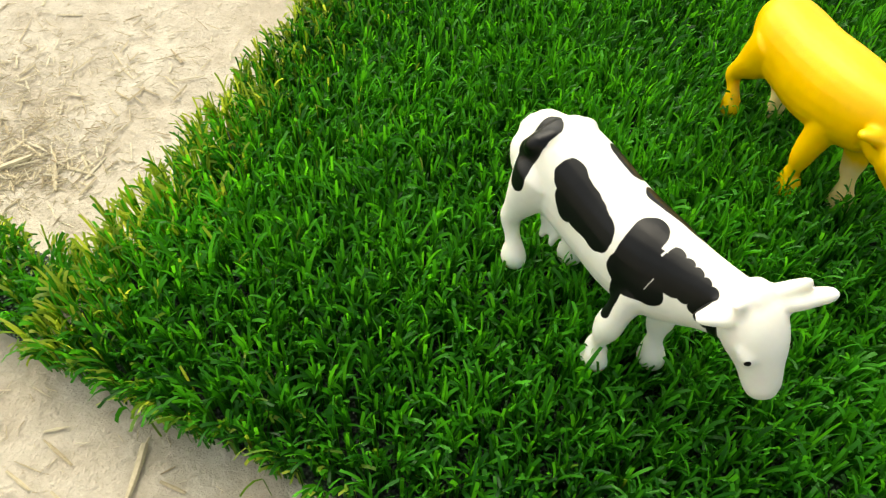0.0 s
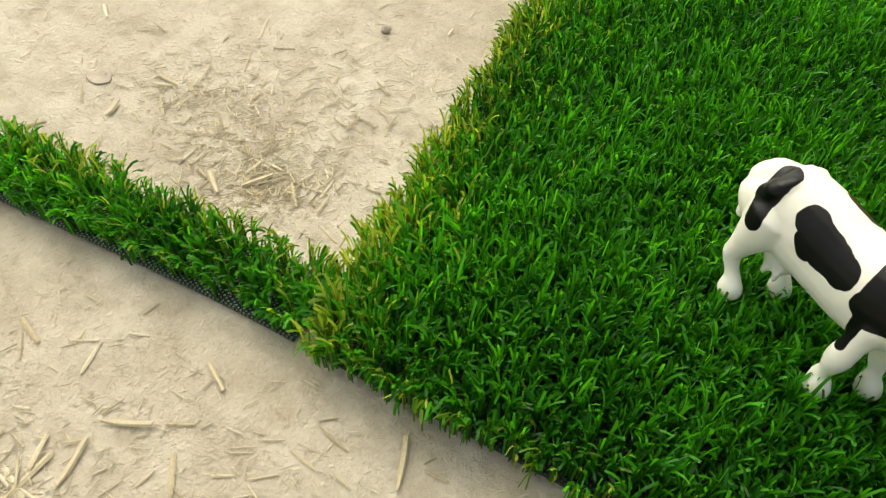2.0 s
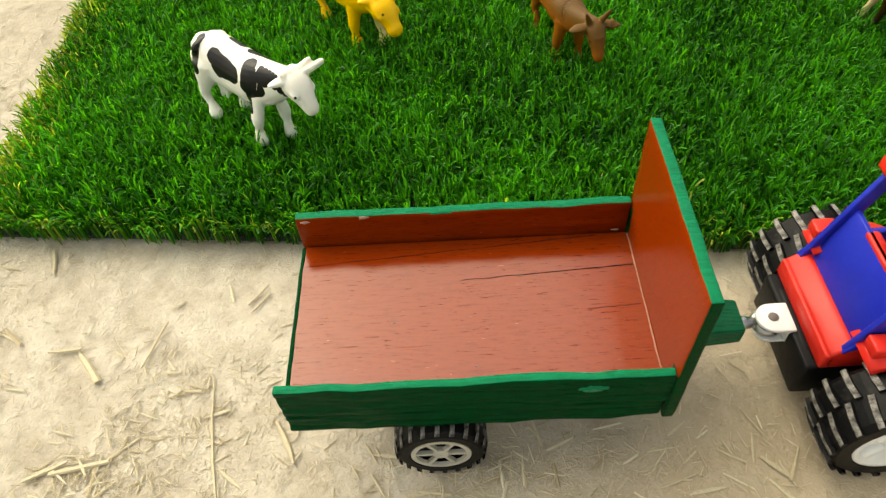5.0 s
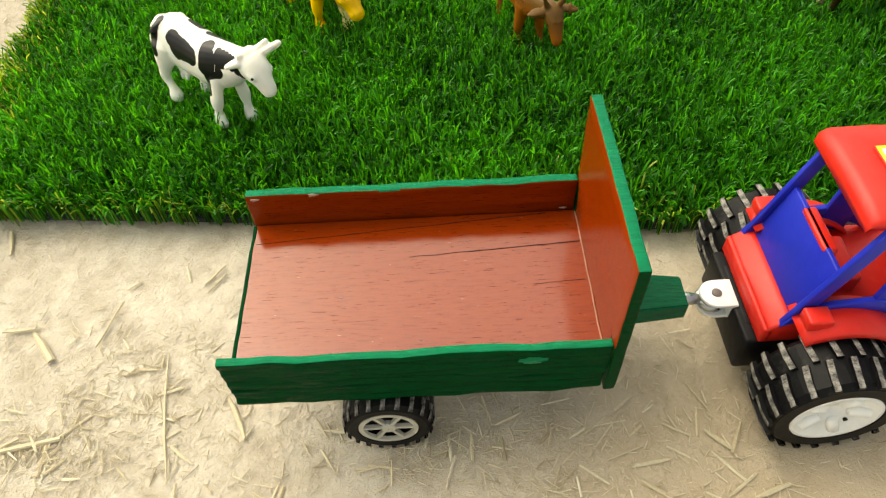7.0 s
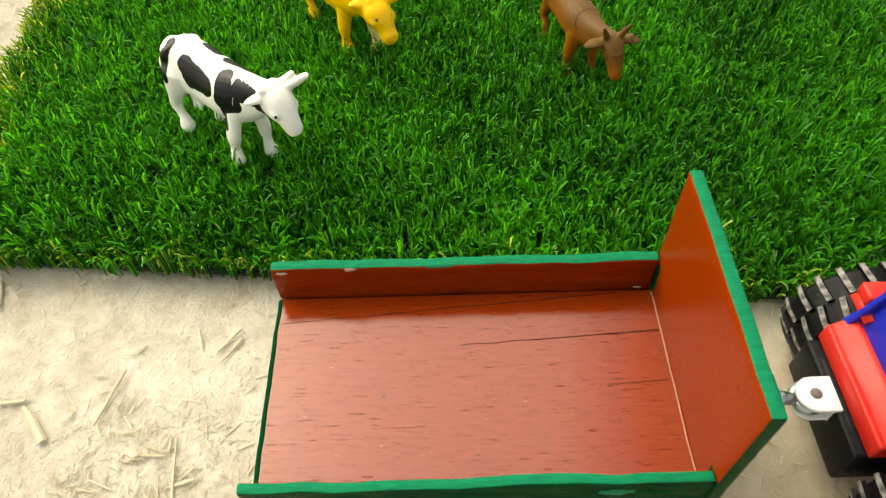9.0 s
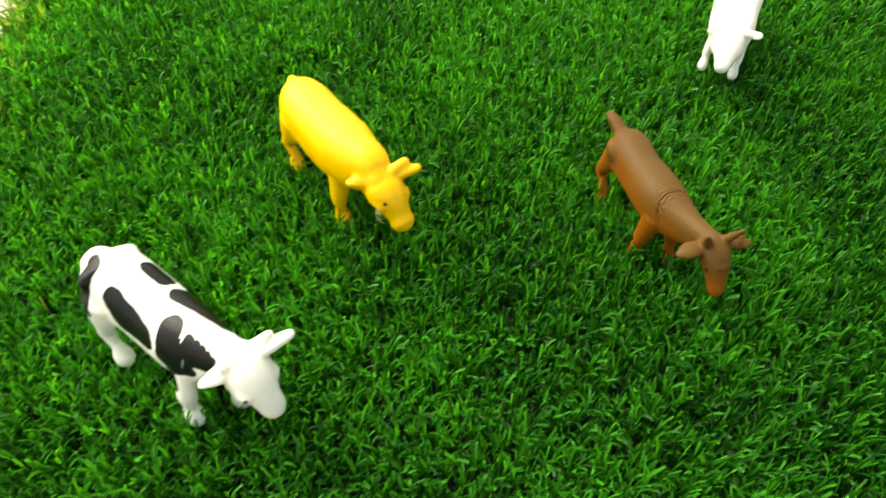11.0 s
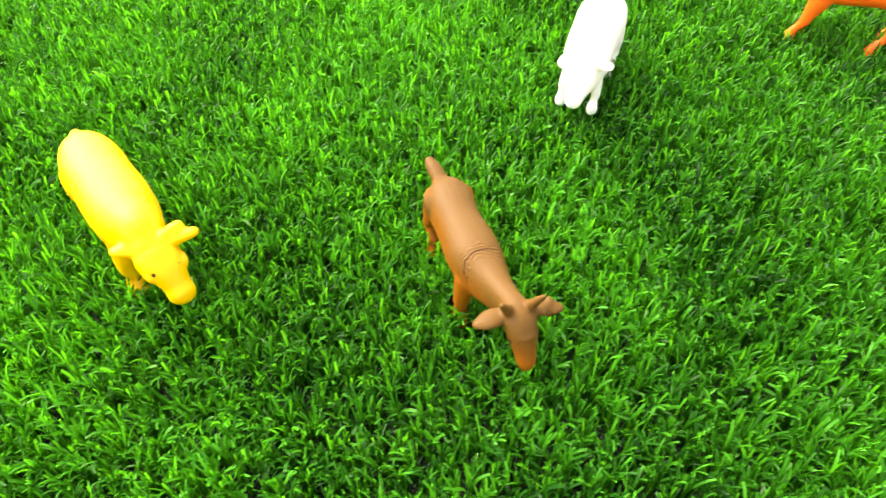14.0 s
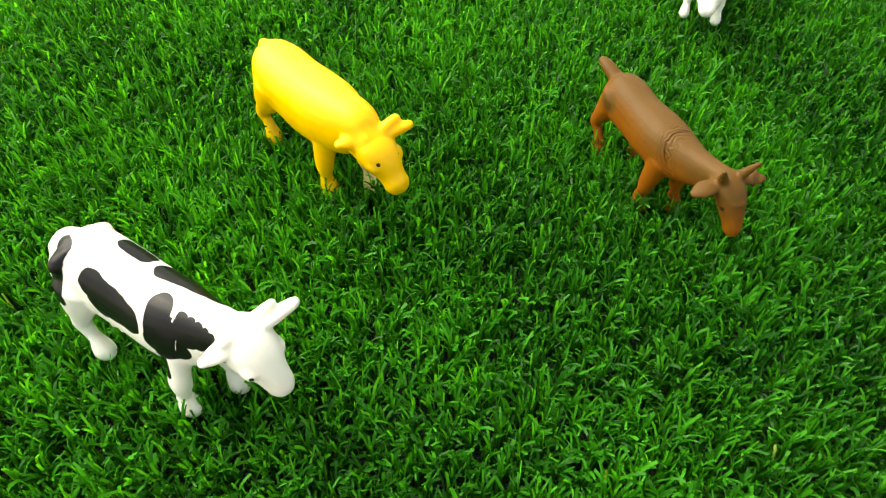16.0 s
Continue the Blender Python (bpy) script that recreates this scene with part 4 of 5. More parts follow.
def wheel(parent, name, x, y, z, R, w, lugs, lug_h, style, out):
    """A tyre on its rim; out: the side, +1 or -1, on which the hub cap shows."""
    ty = part(name, tyre_mesh(R, w, lug_h), TYRE, parent, "black rubber tyre with dusty tread blocks", smooth=False)
    ty.matrix_local = pose(x, y, z)
    for sgn in (-1, 1):
        me = tread_block_mesh(R, w, lugs, lug_h, sgn)
        for k in range(lugs):
            bar = new("tread_block", me)
            bar.parent = ty
            bar.matrix_local = pose(0, 0, 0, 0, 360 * (k + (0.5 if sgn > 0 else 0.0)) / lugs, 0)
    i = R * 0.60
    e = out * w / 2
    if style == "plate":
        prof = [(0.0004, e * 0.55), (i * 0.30, e * 0.55), (i * 0.36, e * 0.72), (i * 0.62, e * 0.70), (i * 0.82, e * 0.82), (i * 0.97, e * 0.98), (i + 0.0012, e * 0.98), (i + 0.0012, 0), (0.0004, 0)]
        rim = part("rim", lathe(prof, 40), WHITE, ty, "white plastic dished rim")
        for k in range(5):
            a = 2 * math.pi * k / 5
            u = Vector((math.cos(a), 0, math.sin(a)))
            part("rim_rib", rod(u * (i * 0.34) + Vector((0, e * 0.70, 0)), u * (i * 0.84) + Vector((0, e * 0.80, 0)), i * 0.13, i * 0.16, n=12), WHITE, ty)
        for k in range(4):
            a = math.pi / 4 + k * math.pi / 2
            c = Vector((math.cos(a) * i * 0.66, e * 0.70, math.sin(a) * i * 0.66))
            part("rim_hole", rod(c - Vector((0, out * 0.001, 0)), c + Vector((0, out * 0.0012, 0)), i * 0.055, n=10), BLACK, ty)
    else:
        part("hub_back", lathe([(0.0004, e * 0.30), (i, e * 0.30), (i, 0), (0.0004, 0)], 32), BLACK, ty)
        bm = lathe([(i * 0.90, e * 0.98), (i + 0.0010, e * 0.98), (i + 0.0010, e * 0.78), (i * 0.88, e * 0.80)], 40)
        lathe([(0.0004, e * 1.02), (i * 0.25, e * 1.0), (i * 0.28, e * 0.94), (i * 0.28, e * 0.7), (0.0004, e * 0.7)], 28, bm)
        for k in range(6):
            a = 2 * math.pi * k / 6
            u, v = Vector((math.cos(a), 0, math.sin(a))), Vector((-math.sin(a), 0, math.cos(a)))
            own = bmesh.new()
            q = [own.verts.new(u * (i * rr) + v * (i * ww * sg) + Vector((0, yy, 0))) for yy in (e * 0.74, e * 0.96) for rr, ww in ((0.20, 0.050), (0.92, 0.070)) for sg in (-1, 1)]
            for s in ((0, 1, 3, 2), (4, 6, 7, 5), (0, 2, 6, 4), (1, 5, 7, 3), (0, 4, 5, 1), (2, 3, 7, 6)):
                own.faces.new([q[j] for j in s])
            bmesh.ops.recalc_face_normals(own, faces=own.faces[:])
            join(bm, own)
        part("rim", bm, SILVER, ty, "silver six-spoke hub cap", smooth=False)
    return ty


# ---- toy tractor ----
def arc_fender(cx, cz, r, a0, a1, y0, y1, thick=0.0016, lip=0.004, n=16):
    """A curved mudguard: an arc of sheet between two angles (degrees), with a lip on its outer rim."""
    bm = bmesh.new()
    rings = []
    ylip = y1 + (0.0008 if y1 > y0 else -0.0008)
    for k in range(n + 1):
        a = radians(a0 + (a1 - a0) * k / n)
        c, s = math.cos(a), math.sin(a)
        P = lambda rr, y: (cx + rr * c, y, cz + rr * s)
        rings.append([P(r + thick, y0), P(r + thick, y1), P(r + thick - lip, ylip), P(r - lip, y1 - (ylip - y1)), P(r, y1 - 2 * (ylip - y1)), P(r, y0)])
    ring_loft(rings, bm)
    bmesh.ops.recalc_face_normals(bm, faces=bm.faces[:])
    return bm


def tractor(m):
    t = empty("toy_tractor", m, "red plastic toy tractor with blue cab frame on clay", "toy tractor")
    part("chassis", block(0.009, 0.176, -0.020, 0.020, 0.022, 0.046, 0.002), BLACK, t, "black plastic chassis")
    part("axle_housing", block(0.0065, 0.060, -0.030, 0.030, 0.019, 0.0455, 0.002), BLACK, t)
    for s in (-1, 1):
        bm = block(0.080, 0.110, min(s * 0.020, s * 0.045), max(s * 0.020, s * 0.045), 0.018, 0.048, 0.0015)
        for k in range(4):
            block(0.087, 0.104, min(s * 0.043, s * 0.050), max(s * 0.043, s * 0.050), 0.0195 + k * 0.0072, 0.0225 + k * 0.0072, 0.0008, bm=bm)
        part("step", bm, BLACK, t, "black plastic step box with ribs")
        wheel(t, "rear_wheel", 0.042, -0.0540 if s < 0 else 0.0430, 0.0345, 0.0345, 0.031, 20, 0.0022, "plate", s)
        wheel(t, "front_wheel", 0.151, -0.0480 if s < 0 else 0.0430, 0.0250, 0.0250, 0.023, 20, 0.0010, "spokes", s)
    # red body
    bm = prism([(0.0135, 0.046), (0.0135, 0.058), (0.0225, 0.064), (0.100, 0.060), (0.116, 0.056), (0.116, 0.040), (0.070, 0.040), (0.064, 0.046)], -0.031, 0.031, 0.0015)
    body = part("body", bm, RED, t, "glossy red plastic body")
    part("rear_panel", block(0.0120, 0.0175, -0.031, 0.031, 0.0460, 0.0575, 0.0012), RED, t)
    for s in (-1, 1):
        f = part("rear_fender", arc_fender(0.044, 0.0330, 0.0400, 15, 122, s * 0.024, -0.045 if s < 0 else 0.040), RED, t)
        part("fender_lamp", block(0.024, 0.036, min(s * 0.031, s * 0.041), max(s * 0.031, s * 0.041), 0.0705, 0.0775, 0.0012), RED, f)
        part("front_fender", arc_fender(0.151, 0.0270, 0.0300, 18, 150, s * 0.018, s * 0.047), RED, t)
    # bonnet, sloping to the nose
    rings = []
    for x, zt, hw in ((0.112, 0.0845, 0.0250), (0.130, 0.0835, 0.0248), (0.150, 0.0785, 0.0235), (0.168, 0.0705, 0.0218), (0.180, 0.0640, 0.0205), (0.185, 0.0600, 0.0195)):
        z0, zc = 0.0400, zt - 0.010
        rings.append([(x, -hw, z0), (x, -hw, zc), (x, -hw + 0.0015, zc + 0.001), (x, -hw + 0.002, zt - 0.003), (x, -hw + 0.0045, zt - 0.0006), (x, 0, zt + 0.0003), (x, hw - 0.0045, zt - 0.0006),
                      (x, hw - 0.002, zt - 0.003), (x, hw - 0.0015, zc + 0.001), (x, hw, zc), (x, hw, z0)])
    bm = ring_loft(rings)
    bmesh.ops.recalc_face_normals(bm, faces=bm.faces[:])
    hood = part("bonnet", bm, RED, t, "glossy red sloping bonnet", smooth=False)
    bm = rod((0.137, 0, 0.079), (0.137, 0, 0.0865), 0.0042, 0.0038)
    rod((0.137, 0, 0.086), (0.137, 0, 0.0905), 0.0028, 0.0025, bm=bm)
    part("filler_cap", bm, RED, hood)
    for k in (-1, 0, 1):
        bm = prism([(0.1165, k * 0.0105 - 0.004), (0.1235, k * 0.0105 - 0.004), (0.1235, k * 0.0105 + 0.004), (0.1165, k * 0.0105 + 0.004)], 0.0838, 0.0850, 0.0004, axis="z")
        part("vent", bm, RED, hood)
    # sticker on the bonnet: plain shapes
    tilt = pose(0.167, 0.001, 0.0712, 0, 27, 0)
    def decal(nm, pts, mat, lift):
        o = part(nm, prism(pts, lift, lift + 0.0003, 0, axis="z"), mat, hood)
        o.matrix_local = tilt
    disc = lambda cx, cy, r, n=18: [(cx + r * math.cos(2 * math.pi * k / n), cy + r * math.sin(2 * math.pi * k / n)) for k in range(n)]
    for cx, cy, r, mat, lift in ((0.000, -0.0042, 0.0040, WHITE_INK, 0.0006), (0.000, 0.0035, 0.0040, WHITE_INK, 0.0006), (0.000, -0.0042, 0.0027, GREEN_INK, 0.0010), (0.000, 0.0035, 0.0027, GREEN_INK, 0.0010),
                                 (-0.009, -0.0095, 0.0022, YELLOW_PAPER, 0.0006), (-0.009, 0.0120, 0.0018, YELLOW_PAPER, 0.0006), (-0.010, 0.0030, 0.0042, DARK_INK, 0.0005), (-0.004, 0.0085, 0.0030, WHITE_INK, 0.0005)):
        decal("sticker_spot", disc(cx, cy, r), mat, lift)
    for k in range(6):
        y = -0.012 + k * 0.0046
        decal("sticker_bar", [(0.0065 + (k % 2) * 0.001, y), (0.0120, y), (0.0120, y + 0.0028), (0.0065 + (k % 2) * 0.001, y + 0.0028)], WHITE_INK, 0.0006)
    decal("sticker_bar", [(-0.014, 0.006), (-0.013, 0.012), (-0.0115, 0.012), (-0.0125, 0.006)], DARK_INK, 0.0005)
    # front weights
    wb = part("front_weight", block(0.180, 0.188, -0.017, 0.017, 0.030, 0.046, 0.001), BLACK, t, "black front weight rack")
    for k in range(5):
        y = -0.0166 + k * 0.0069
        part("weight_plate", block(0.186, 0.195, y, y + 0.0062, 0.029 + 0.001 * abs(k - 2), 0.0495 - 0.001 * abs(k - 2), 0.0018), BLACK, wb)
    # exhaust stacks
    for s in (-1, 1):
        bm = rod((0.1195, s * 0.0315, 0.050), (0.1205, s * 0.0315, 0.085), 0.0040, 0.0036)
        for k in range(4):
            z = 0.057 + 0.0065 * k
            rod((0.1195 + 0.00003 * k, s * 0.0315, z), (0.1196, s * 0.0315, z + 0.002), 0.0045, n=12, bm=bm)
        rod((0.1205, s * 0.0315, 0.084), (0.1215, s * 0.0315, 0.099), 0.0025, 0.0023, bm=bm)
        rod((0.1213, s * 0.0315, 0.098), (0.1265, s * 0.0320, 0.1075), 0.0024, 0.0026, bm=bm)
        part("exhaust", bm, LIME, t, "bright green plastic exhaust stack")
    # cab
    cab = part("cab_floor", block(0.020, 0.108, -0.027, 0.027, 0.056, 0.0615, 0.001), RED, t)
    part("seat", block(0.040, 0.062, -0.014, 0.014, 0.060, 0.074, 0.002), RED, t)
    part("seat_back", prism([(0.036, 0.070), (0.044, 0.070), (0.040, 0.098), (0.033, 0.098)], -0.014, 0.014, 0.0015), RED, t)
    part("dashboard", block(0.092, 0.106, -0.022, 0.022, 0.058, 0.086, 0.002), RED, t)
    bm = bmesh.new()
    ring_pts = []
    for k in range(24):
        a = 2 * math.pi * k / 24
        ring_pts.append([(math.cos(a) * (0.0105 + 0.0014 * math.cos(b)), math.sin(a) * (0.0105 + 0.0014 * math.cos(b)), 0.0014 * math.sin(b)) for b in (2 * math.pi * j / 8 for j in range(8))])
    ring_pts.append(ring_pts[0])
    ring_loft(ring_pts, bm, close=False)
    bmesh.ops.remove_doubles(bm, verts=bm.verts[:], dist=1e-6)
    for k in range(3):
        a = 2 * math.pi * k / 3
        rod((0, 0, 0), (0.0105 * math.cos(a), 0.0105 * math.sin(a), 0), 0.0011, n=8, bm=bm)
    rod((0, 0, 0.001), (0, 0, -0.014), 0.0015, n=8, bm=bm)
    sw = part("steering_wheel", bm, BLUE, t, "blue steering wheel")
    sw.matrix_local = pose(0.088, 0, 0.089, 0, -35, 0)
    for s in (-1, 1):
        y0, y1 = min(s * 0.0275, s * 0.0305), max(s * 0.0275, s * 0.0305)
        fr = part("cab_side_frame", prism([(0.100, 0.050), (0.113, 0.052), (0.113, 0.124), (0.107, 0.124), (0.107, 0.062), (0.100, 0.057)], y0, y1), BLUE, t, "blue plastic cab frame")
        part("pillar", prism([(0.056, 0.064), (0.073, 0.060), (0.080, 0.1285), (0.066, 0.1285)], y0, y1), BLUE, fr)
        part("pillar", prism([(0.018, 0.059), (0.027, 0.061), (0.050, 0.1300), (0.042, 0.1300)], y0, y1), BLUE, fr)
        part("sill_rail", prism([(0.018, 0.060), (0.036, 0.069), (0.060, 0.071), (0.078, 0.065), (0.090, 0.056), (0.108, 0.053), (0.108, 0.061), (0.094, 0.064), (0.082, 0.073), (0.062, 0.079), (0.038, 0.077), (0.022, 0.068)], min(s * 0.0280, s * 0.0315), max(s * 0.0280, s * 0.0315)), BLUE, fr)
        part("cowl", block(0.107, 0.1155, min(s * 0.013, s * 0.0295), max(s * 0.013, s * 0.0295), 0.060, 0.090, 0.0012), BLUE, fr)
    part("rear_screen", prism([(0.0235, 0.0620), (0.0260, 0.0620), (0.0365, 0.098), (0.0340, 0.098)], -0.0275, 0.0275, 0.0006), BLUE, t, "solid blue lower rear screen")
    part("windscreen_bar", block(0.106, 0.1125, -0.028, 0.028, 0.1185, 0.1235, 0.001), BLUE, t)
    part("cowl_centre", block(0.1065, 0.1150, -0.009, 0.009, 0.070, 0.090, 0.0012), RED, t)
    # roof, slightly domed, with a turned-down rim
    rings = []
    for x, z, hw in ((0.0345, 0.1275, 0.0287), (0.0355, 0.1318, 0.0297), (0.0390, 0.1340, 0.0302), (0.0600, 0.1338, 0.0307), (0.0900, 0.1312, 0.0307), (0.1120, 0.1280, 0.0307), (0.1150, 0.1262, 0.0304), (0.1158, 0.1235, 0.0300)):
        low = z - 0.0060 if 0.036 < x < 0.115 else z - 0.0025
        rings.append([(x, -hw, low), (x, -hw, z - 0.0018), (x, -hw + 0.0020, z), (x, -hw * 0.5, z + 0.0010), (x, 0, z + 0.0014), (x, hw * 0.5, z + 0.0010), (x, hw - 0.0020, z), (x, hw, z - 0.0018), (x, hw, low)])
    bm = ring_loft(rings)
    bmesh.ops.recalc_face_normals(bm, faces=bm.faces[:])
    roof = part("roof", bm, RED, t, "red plastic cab roof")
    roof.location.y = 0.0022
    for s in (-1, 1):
        bm = bmesh.new()
        v = [bm.verts.new(p) for p in ((0.088, s * 0.0215, 0.1325), (0.1075, s * 0.0175, 0.1300), (0.1075, s * 0.0245, 0.1300), (0.1075, s * 0.0175, 0.1345), (0.1075, s * 0.0245, 0.1345))]
        for q in ((0, 1, 3), (0, 3, 4), (0, 4, 2), (1, 2, 4, 3), (0, 2, 1)):
            bm.faces.new([v[j] for j in q])
        bmesh.ops.recalc_face_normals(bm, faces=bm.faces[:])
        part("roof_scoop", bm, RED, roof, smooth=False)
    lab = part("sticker", block(0.0510, 0.0765, -0.0120, 0.0120, 0.1345, 0.1368, 0.0005), [RED], roof)
    def face(nm, x0, x1, y0, y1, mat, k):
        part(nm, block(x0, x1, y0, y1, 0.1367, 0.1370 + 0.0003 * k, 0), mat, lab)
    face("sticker_face", 0.0515, 0.0760, -0.0115, 0.0115, YELLOW_PAPER, 0)
    face("sticker_panel", 0.0532, 0.0695, -0.0082, 0.0092, WHITE_INK, 1)
    face("sticker_bar", 0.0545, 0.0575, -0.0070, 0.0085, DARK_INK, 2)
    face("sticker_bar", 0.0570, 0.0690, -0.0035, -0.0003, DARK_INK, 2)
    face("sticker_bar", 0.0605, 0.0640, 0.0000, 0.0080, DARK_INK, 2)
    face("sticker_bar", 0.0570, 0.0605, 0.0045, 0.0085, DARK_INK, 2)
    face("sticker_bar", 0.0640, 0.0690, 0.0045, 0.0085, DARK_INK, 2)
    face("sticker_bar", 0.0545, 0.0575, -0.0095, -0.0060, DARK_INK, 2)
    for k in range(5):
        y = -0.0095 + 0.0040 * k
        face("sticker_bar", 0.0718, 0.0745, y, y + 0.0026, WHITE_INK, 1)
    # tow bracket with its pin
    plate = lambda r: [(0.0096, -r), (0.0096, r)] + [(r * math.cos(radians(a)), r * math.sin(radians(a))) for a in range(90, 271, 15)]
    bm = prism(plate(0.0088), 0.0452, 0.0474, 0.0006, axis="z")
    prism(plate(0.0076), 0.0345, 0.0365, 0.0006, axis="z", bm=bm)
    block(0.0062, 0.0094, -0.0086, 0.0086, 0.0350, 0.0470, 0.0008, bm=bm)
    hitch = part("tow_bracket", bm, WHITE, t, "white plastic tow bracket")
    part("tow_pin", rod((0, 0, 0.032), (0, 0, 0.0484), 0.0027), RUST, hitch, "dull brown steel pin")
    return t


TRACTOR_AT = pose(0.3600, -0.0790, 0.0, 0, 0, 5.5)
tractor(TRACTOR_AT)


# ---- wooden trailer ----
def board(x0, x1, y0, y1, z0, z1, seed, inner=None, edge_axis=None, cuts=14, rough=0.0005, bevel=0.0009, wavy=0.0):
    """A hand-painted board: a finely divided box with wavering edges. inner: the (axis, sign) face that is oxide red;
    the top rim takes a paler copy of the green, its light put into the colour."""
    own = bmesh.new()
    bmesh.ops.create_cube(own, size=1.0)
    for v in own.verts:
        v.co = Vector(((x0 + x1) / 2 + v.co.x * (x1 - x0), (y0 + y1) / 2 + v.co.y * (y1 - y0), (z0 + z1) / 2 + v.co.z * (z1 - z0)))
    bmesh.ops.bevel(own, geom=own.edges[:], offset=bevel, segments=2, affect="EDGES", profile=0.5)
    long = [e for e in own.edges if e.calc_length() > 0.012]
    bmesh.ops.subdivide_edges(own, edges=long, cuts=cuts, use_grid_fill=True)
    for v in own.verts:
        p = v.co * 90 + Vector((seed * 7.3, 0, 0))
        v.co += Vector((noise.noise(p), noise.noise(p + Vector((9, 2, 5))), noise.noise(p + Vector((3, 8, 1))))) * rough
        if wavy:
            v.co.y += noise.noise(Vector((v.co.x * 40 + seed, v.co.y * 60, v.co.z * 300))) * wavy
            v.co.z += noise.noise(Vector((v.co.x * 120 + seed, v.co.y * 60, 4.0))) * wavy
    own.normal_update()
    for f in own.faces:
        f.material_index = 0
        if inner and f.normal[inner[0]] * inner[1] > 0.7:
            f.material_index = 1
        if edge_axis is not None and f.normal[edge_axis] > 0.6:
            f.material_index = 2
    return own


def trailer(m):
    t = empty("toy_trailer", m, "hand-painted green wooden trailer with a red-brown bed", "toy trailer")
    L, W, N = 0.1765, 0.0525, 0.0547      # length of the bed, half widths to the far and near side
    E = L + 0.0001
    mats, walls = [GREEN_PAINT, BROWN_PAINT, LIT_RIM_BLOT_PAINT], [GREEN_PAINT, WALL_PAINT, LIT_RIM_BLOT_PAINT]
    part("bed_plank", board(0.0005, L, -N + 0.0062, W - 0.0062, 0.0570, 0.0680, 1, (2, 1), rough=0.00004, bevel=0.0003), mats, t, "glossy red-brown painted bed plank", smooth=False)
    for x0, y0, x1, y1, wide, seed in ((0.085, 0.0185, L - 0.0005, 0.0238, 0.00040, 1), (0.002, 0.0325, 0.160, 0.0450, 0.00026, 2), (0.148, -0.0030, L - 0.002, -0.0015, 0.00020, 4)):
        bm = bmesh.new()
        rows = []
        for k in range(25):
            s = k / 24
            p = Vector((x0 + (x1 - x0) * s, y0 + (y1 - y0) * s + 0.0006 * noise.noise(Vector((s * 9, seed, 0))), 0.0682))
            w = wide * max(0.05, 0.25 + 0.75 * s + 0.9 * noise.noise(Vector((s * 14, seed, 5))))
            rows.append([bm.verts.new(p + Vector((0, w * q, h))) for q, h in ((-1, -0.0006), (-0.6, 0), (0.6, 0), (1, -0.0006))])
        for a, b in zip(rows, rows[1:]):
            for q in range(3):
                bm.faces.new((a[q], b[q], b[q + 1], a[q + 1]))
        part("bed_crack", bm, CRACK, t, "dark crack in the painted plank")
    for y0, y1, s, seed, top in ((-N + 0.0013, -N + 0.0056, -1, 2, 0.0880), (W - 0.0052, W, 1, 3, 0.0900)):
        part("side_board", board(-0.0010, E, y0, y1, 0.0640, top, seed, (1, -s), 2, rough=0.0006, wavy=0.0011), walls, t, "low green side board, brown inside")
        a, z = (y0 + 0.0004, y1) if s < 0 else (y0, y1 - 0.0012)
        part("bed_edge", board(-0.0005, E - 0.0004, a, z, 0.0480, 0.0634, seed + 6, rough=0.0008, wavy=0.0012), mats, t, "rough green bed edge")
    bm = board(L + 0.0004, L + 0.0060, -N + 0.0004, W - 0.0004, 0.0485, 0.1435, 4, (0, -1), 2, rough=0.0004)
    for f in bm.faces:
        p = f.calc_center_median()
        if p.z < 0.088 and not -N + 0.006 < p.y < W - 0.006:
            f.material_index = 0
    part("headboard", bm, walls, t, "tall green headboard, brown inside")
    part("filler_line", board(L - 0.0003, L + 0.0004, -N + 0.0075, W - 0.0075, 0.0672, 0.0684, 21, rough=0.0004, bevel=0.0003), [FILLER], t, "pale cracked filler along the joint")
    for x, y, z, r in ((0.0040, W - 0.0058, 0.0880, 0.0016), (0.0350, W - 0.0056, 0.0893, 0.0018), (0.1700, W - 0.0061, 0.0700, 0.0014), (0.0500, -0.0060, 0.0680, 0.0007), (0.0900, -0.0330, 0.0680, 0.0006)):
        bm = bmesh.new()
        bmesh.ops.create_icosphere(bm, subdivisions=2, radius=r)
        for v in bm.verts:
            k = 1 + 0.9 * noise.noise(v.co * (1.9 / r) + Vector((x * 99, 0, 0)))
            v.co = Vector((v.co.x * k * 1.5, v.co.y * k * 0.22, v.co.z * k * 0.6))
        chip = part("paint_chip", bm, CHIPPED, t, "bare pale chip in the paint")
        chip.location = (x, y, z)
    part("painted_rim", board(-0.0012, 0.0012, -N + 0.0062, W - 0.0062, 0.0570, 0.0684, 12, rough=0.0005), [GREEN_PAINT], t, "thin green paint edge")
    bm = bmesh.new()
    bmesh.ops.create_uvsphere(bm, u_segments=20, v_segments=10, radius=1.0)
    for v in bm.verts:
        k = 1 + 0.35 * noise.noise(v.co * 2.3)
        v.co = Vector((v.co.x * 0.0065 * k, v.co.y * 0.0006, v.co.z * 0.0030 * k))
    blot = part("paint_blot", bm, LIT_RIM_BLOT_PAINT, t, "thick blot of lighter green paint")
    blot.location = (L * 0.80, -N + 0.0012, 0.0795)
    bm = bmesh.new()
    rings = [[(x, -w, z0), (x, w, z0), (x, w, z1), (x, -w, z1)] for x, w, z0, z1 in ((L + 0.0056, 0.0140, 0.0400, 0.0540), (L + 0.0280, 0.0122, 0.0395, 0.0525), (L + 0.0535, 0.0098, 0.0395, 0.0510))]
    ring_loft(rings, bm)
    bmesh.ops.recalc_face_normals(bm, faces=bm.faces[:])
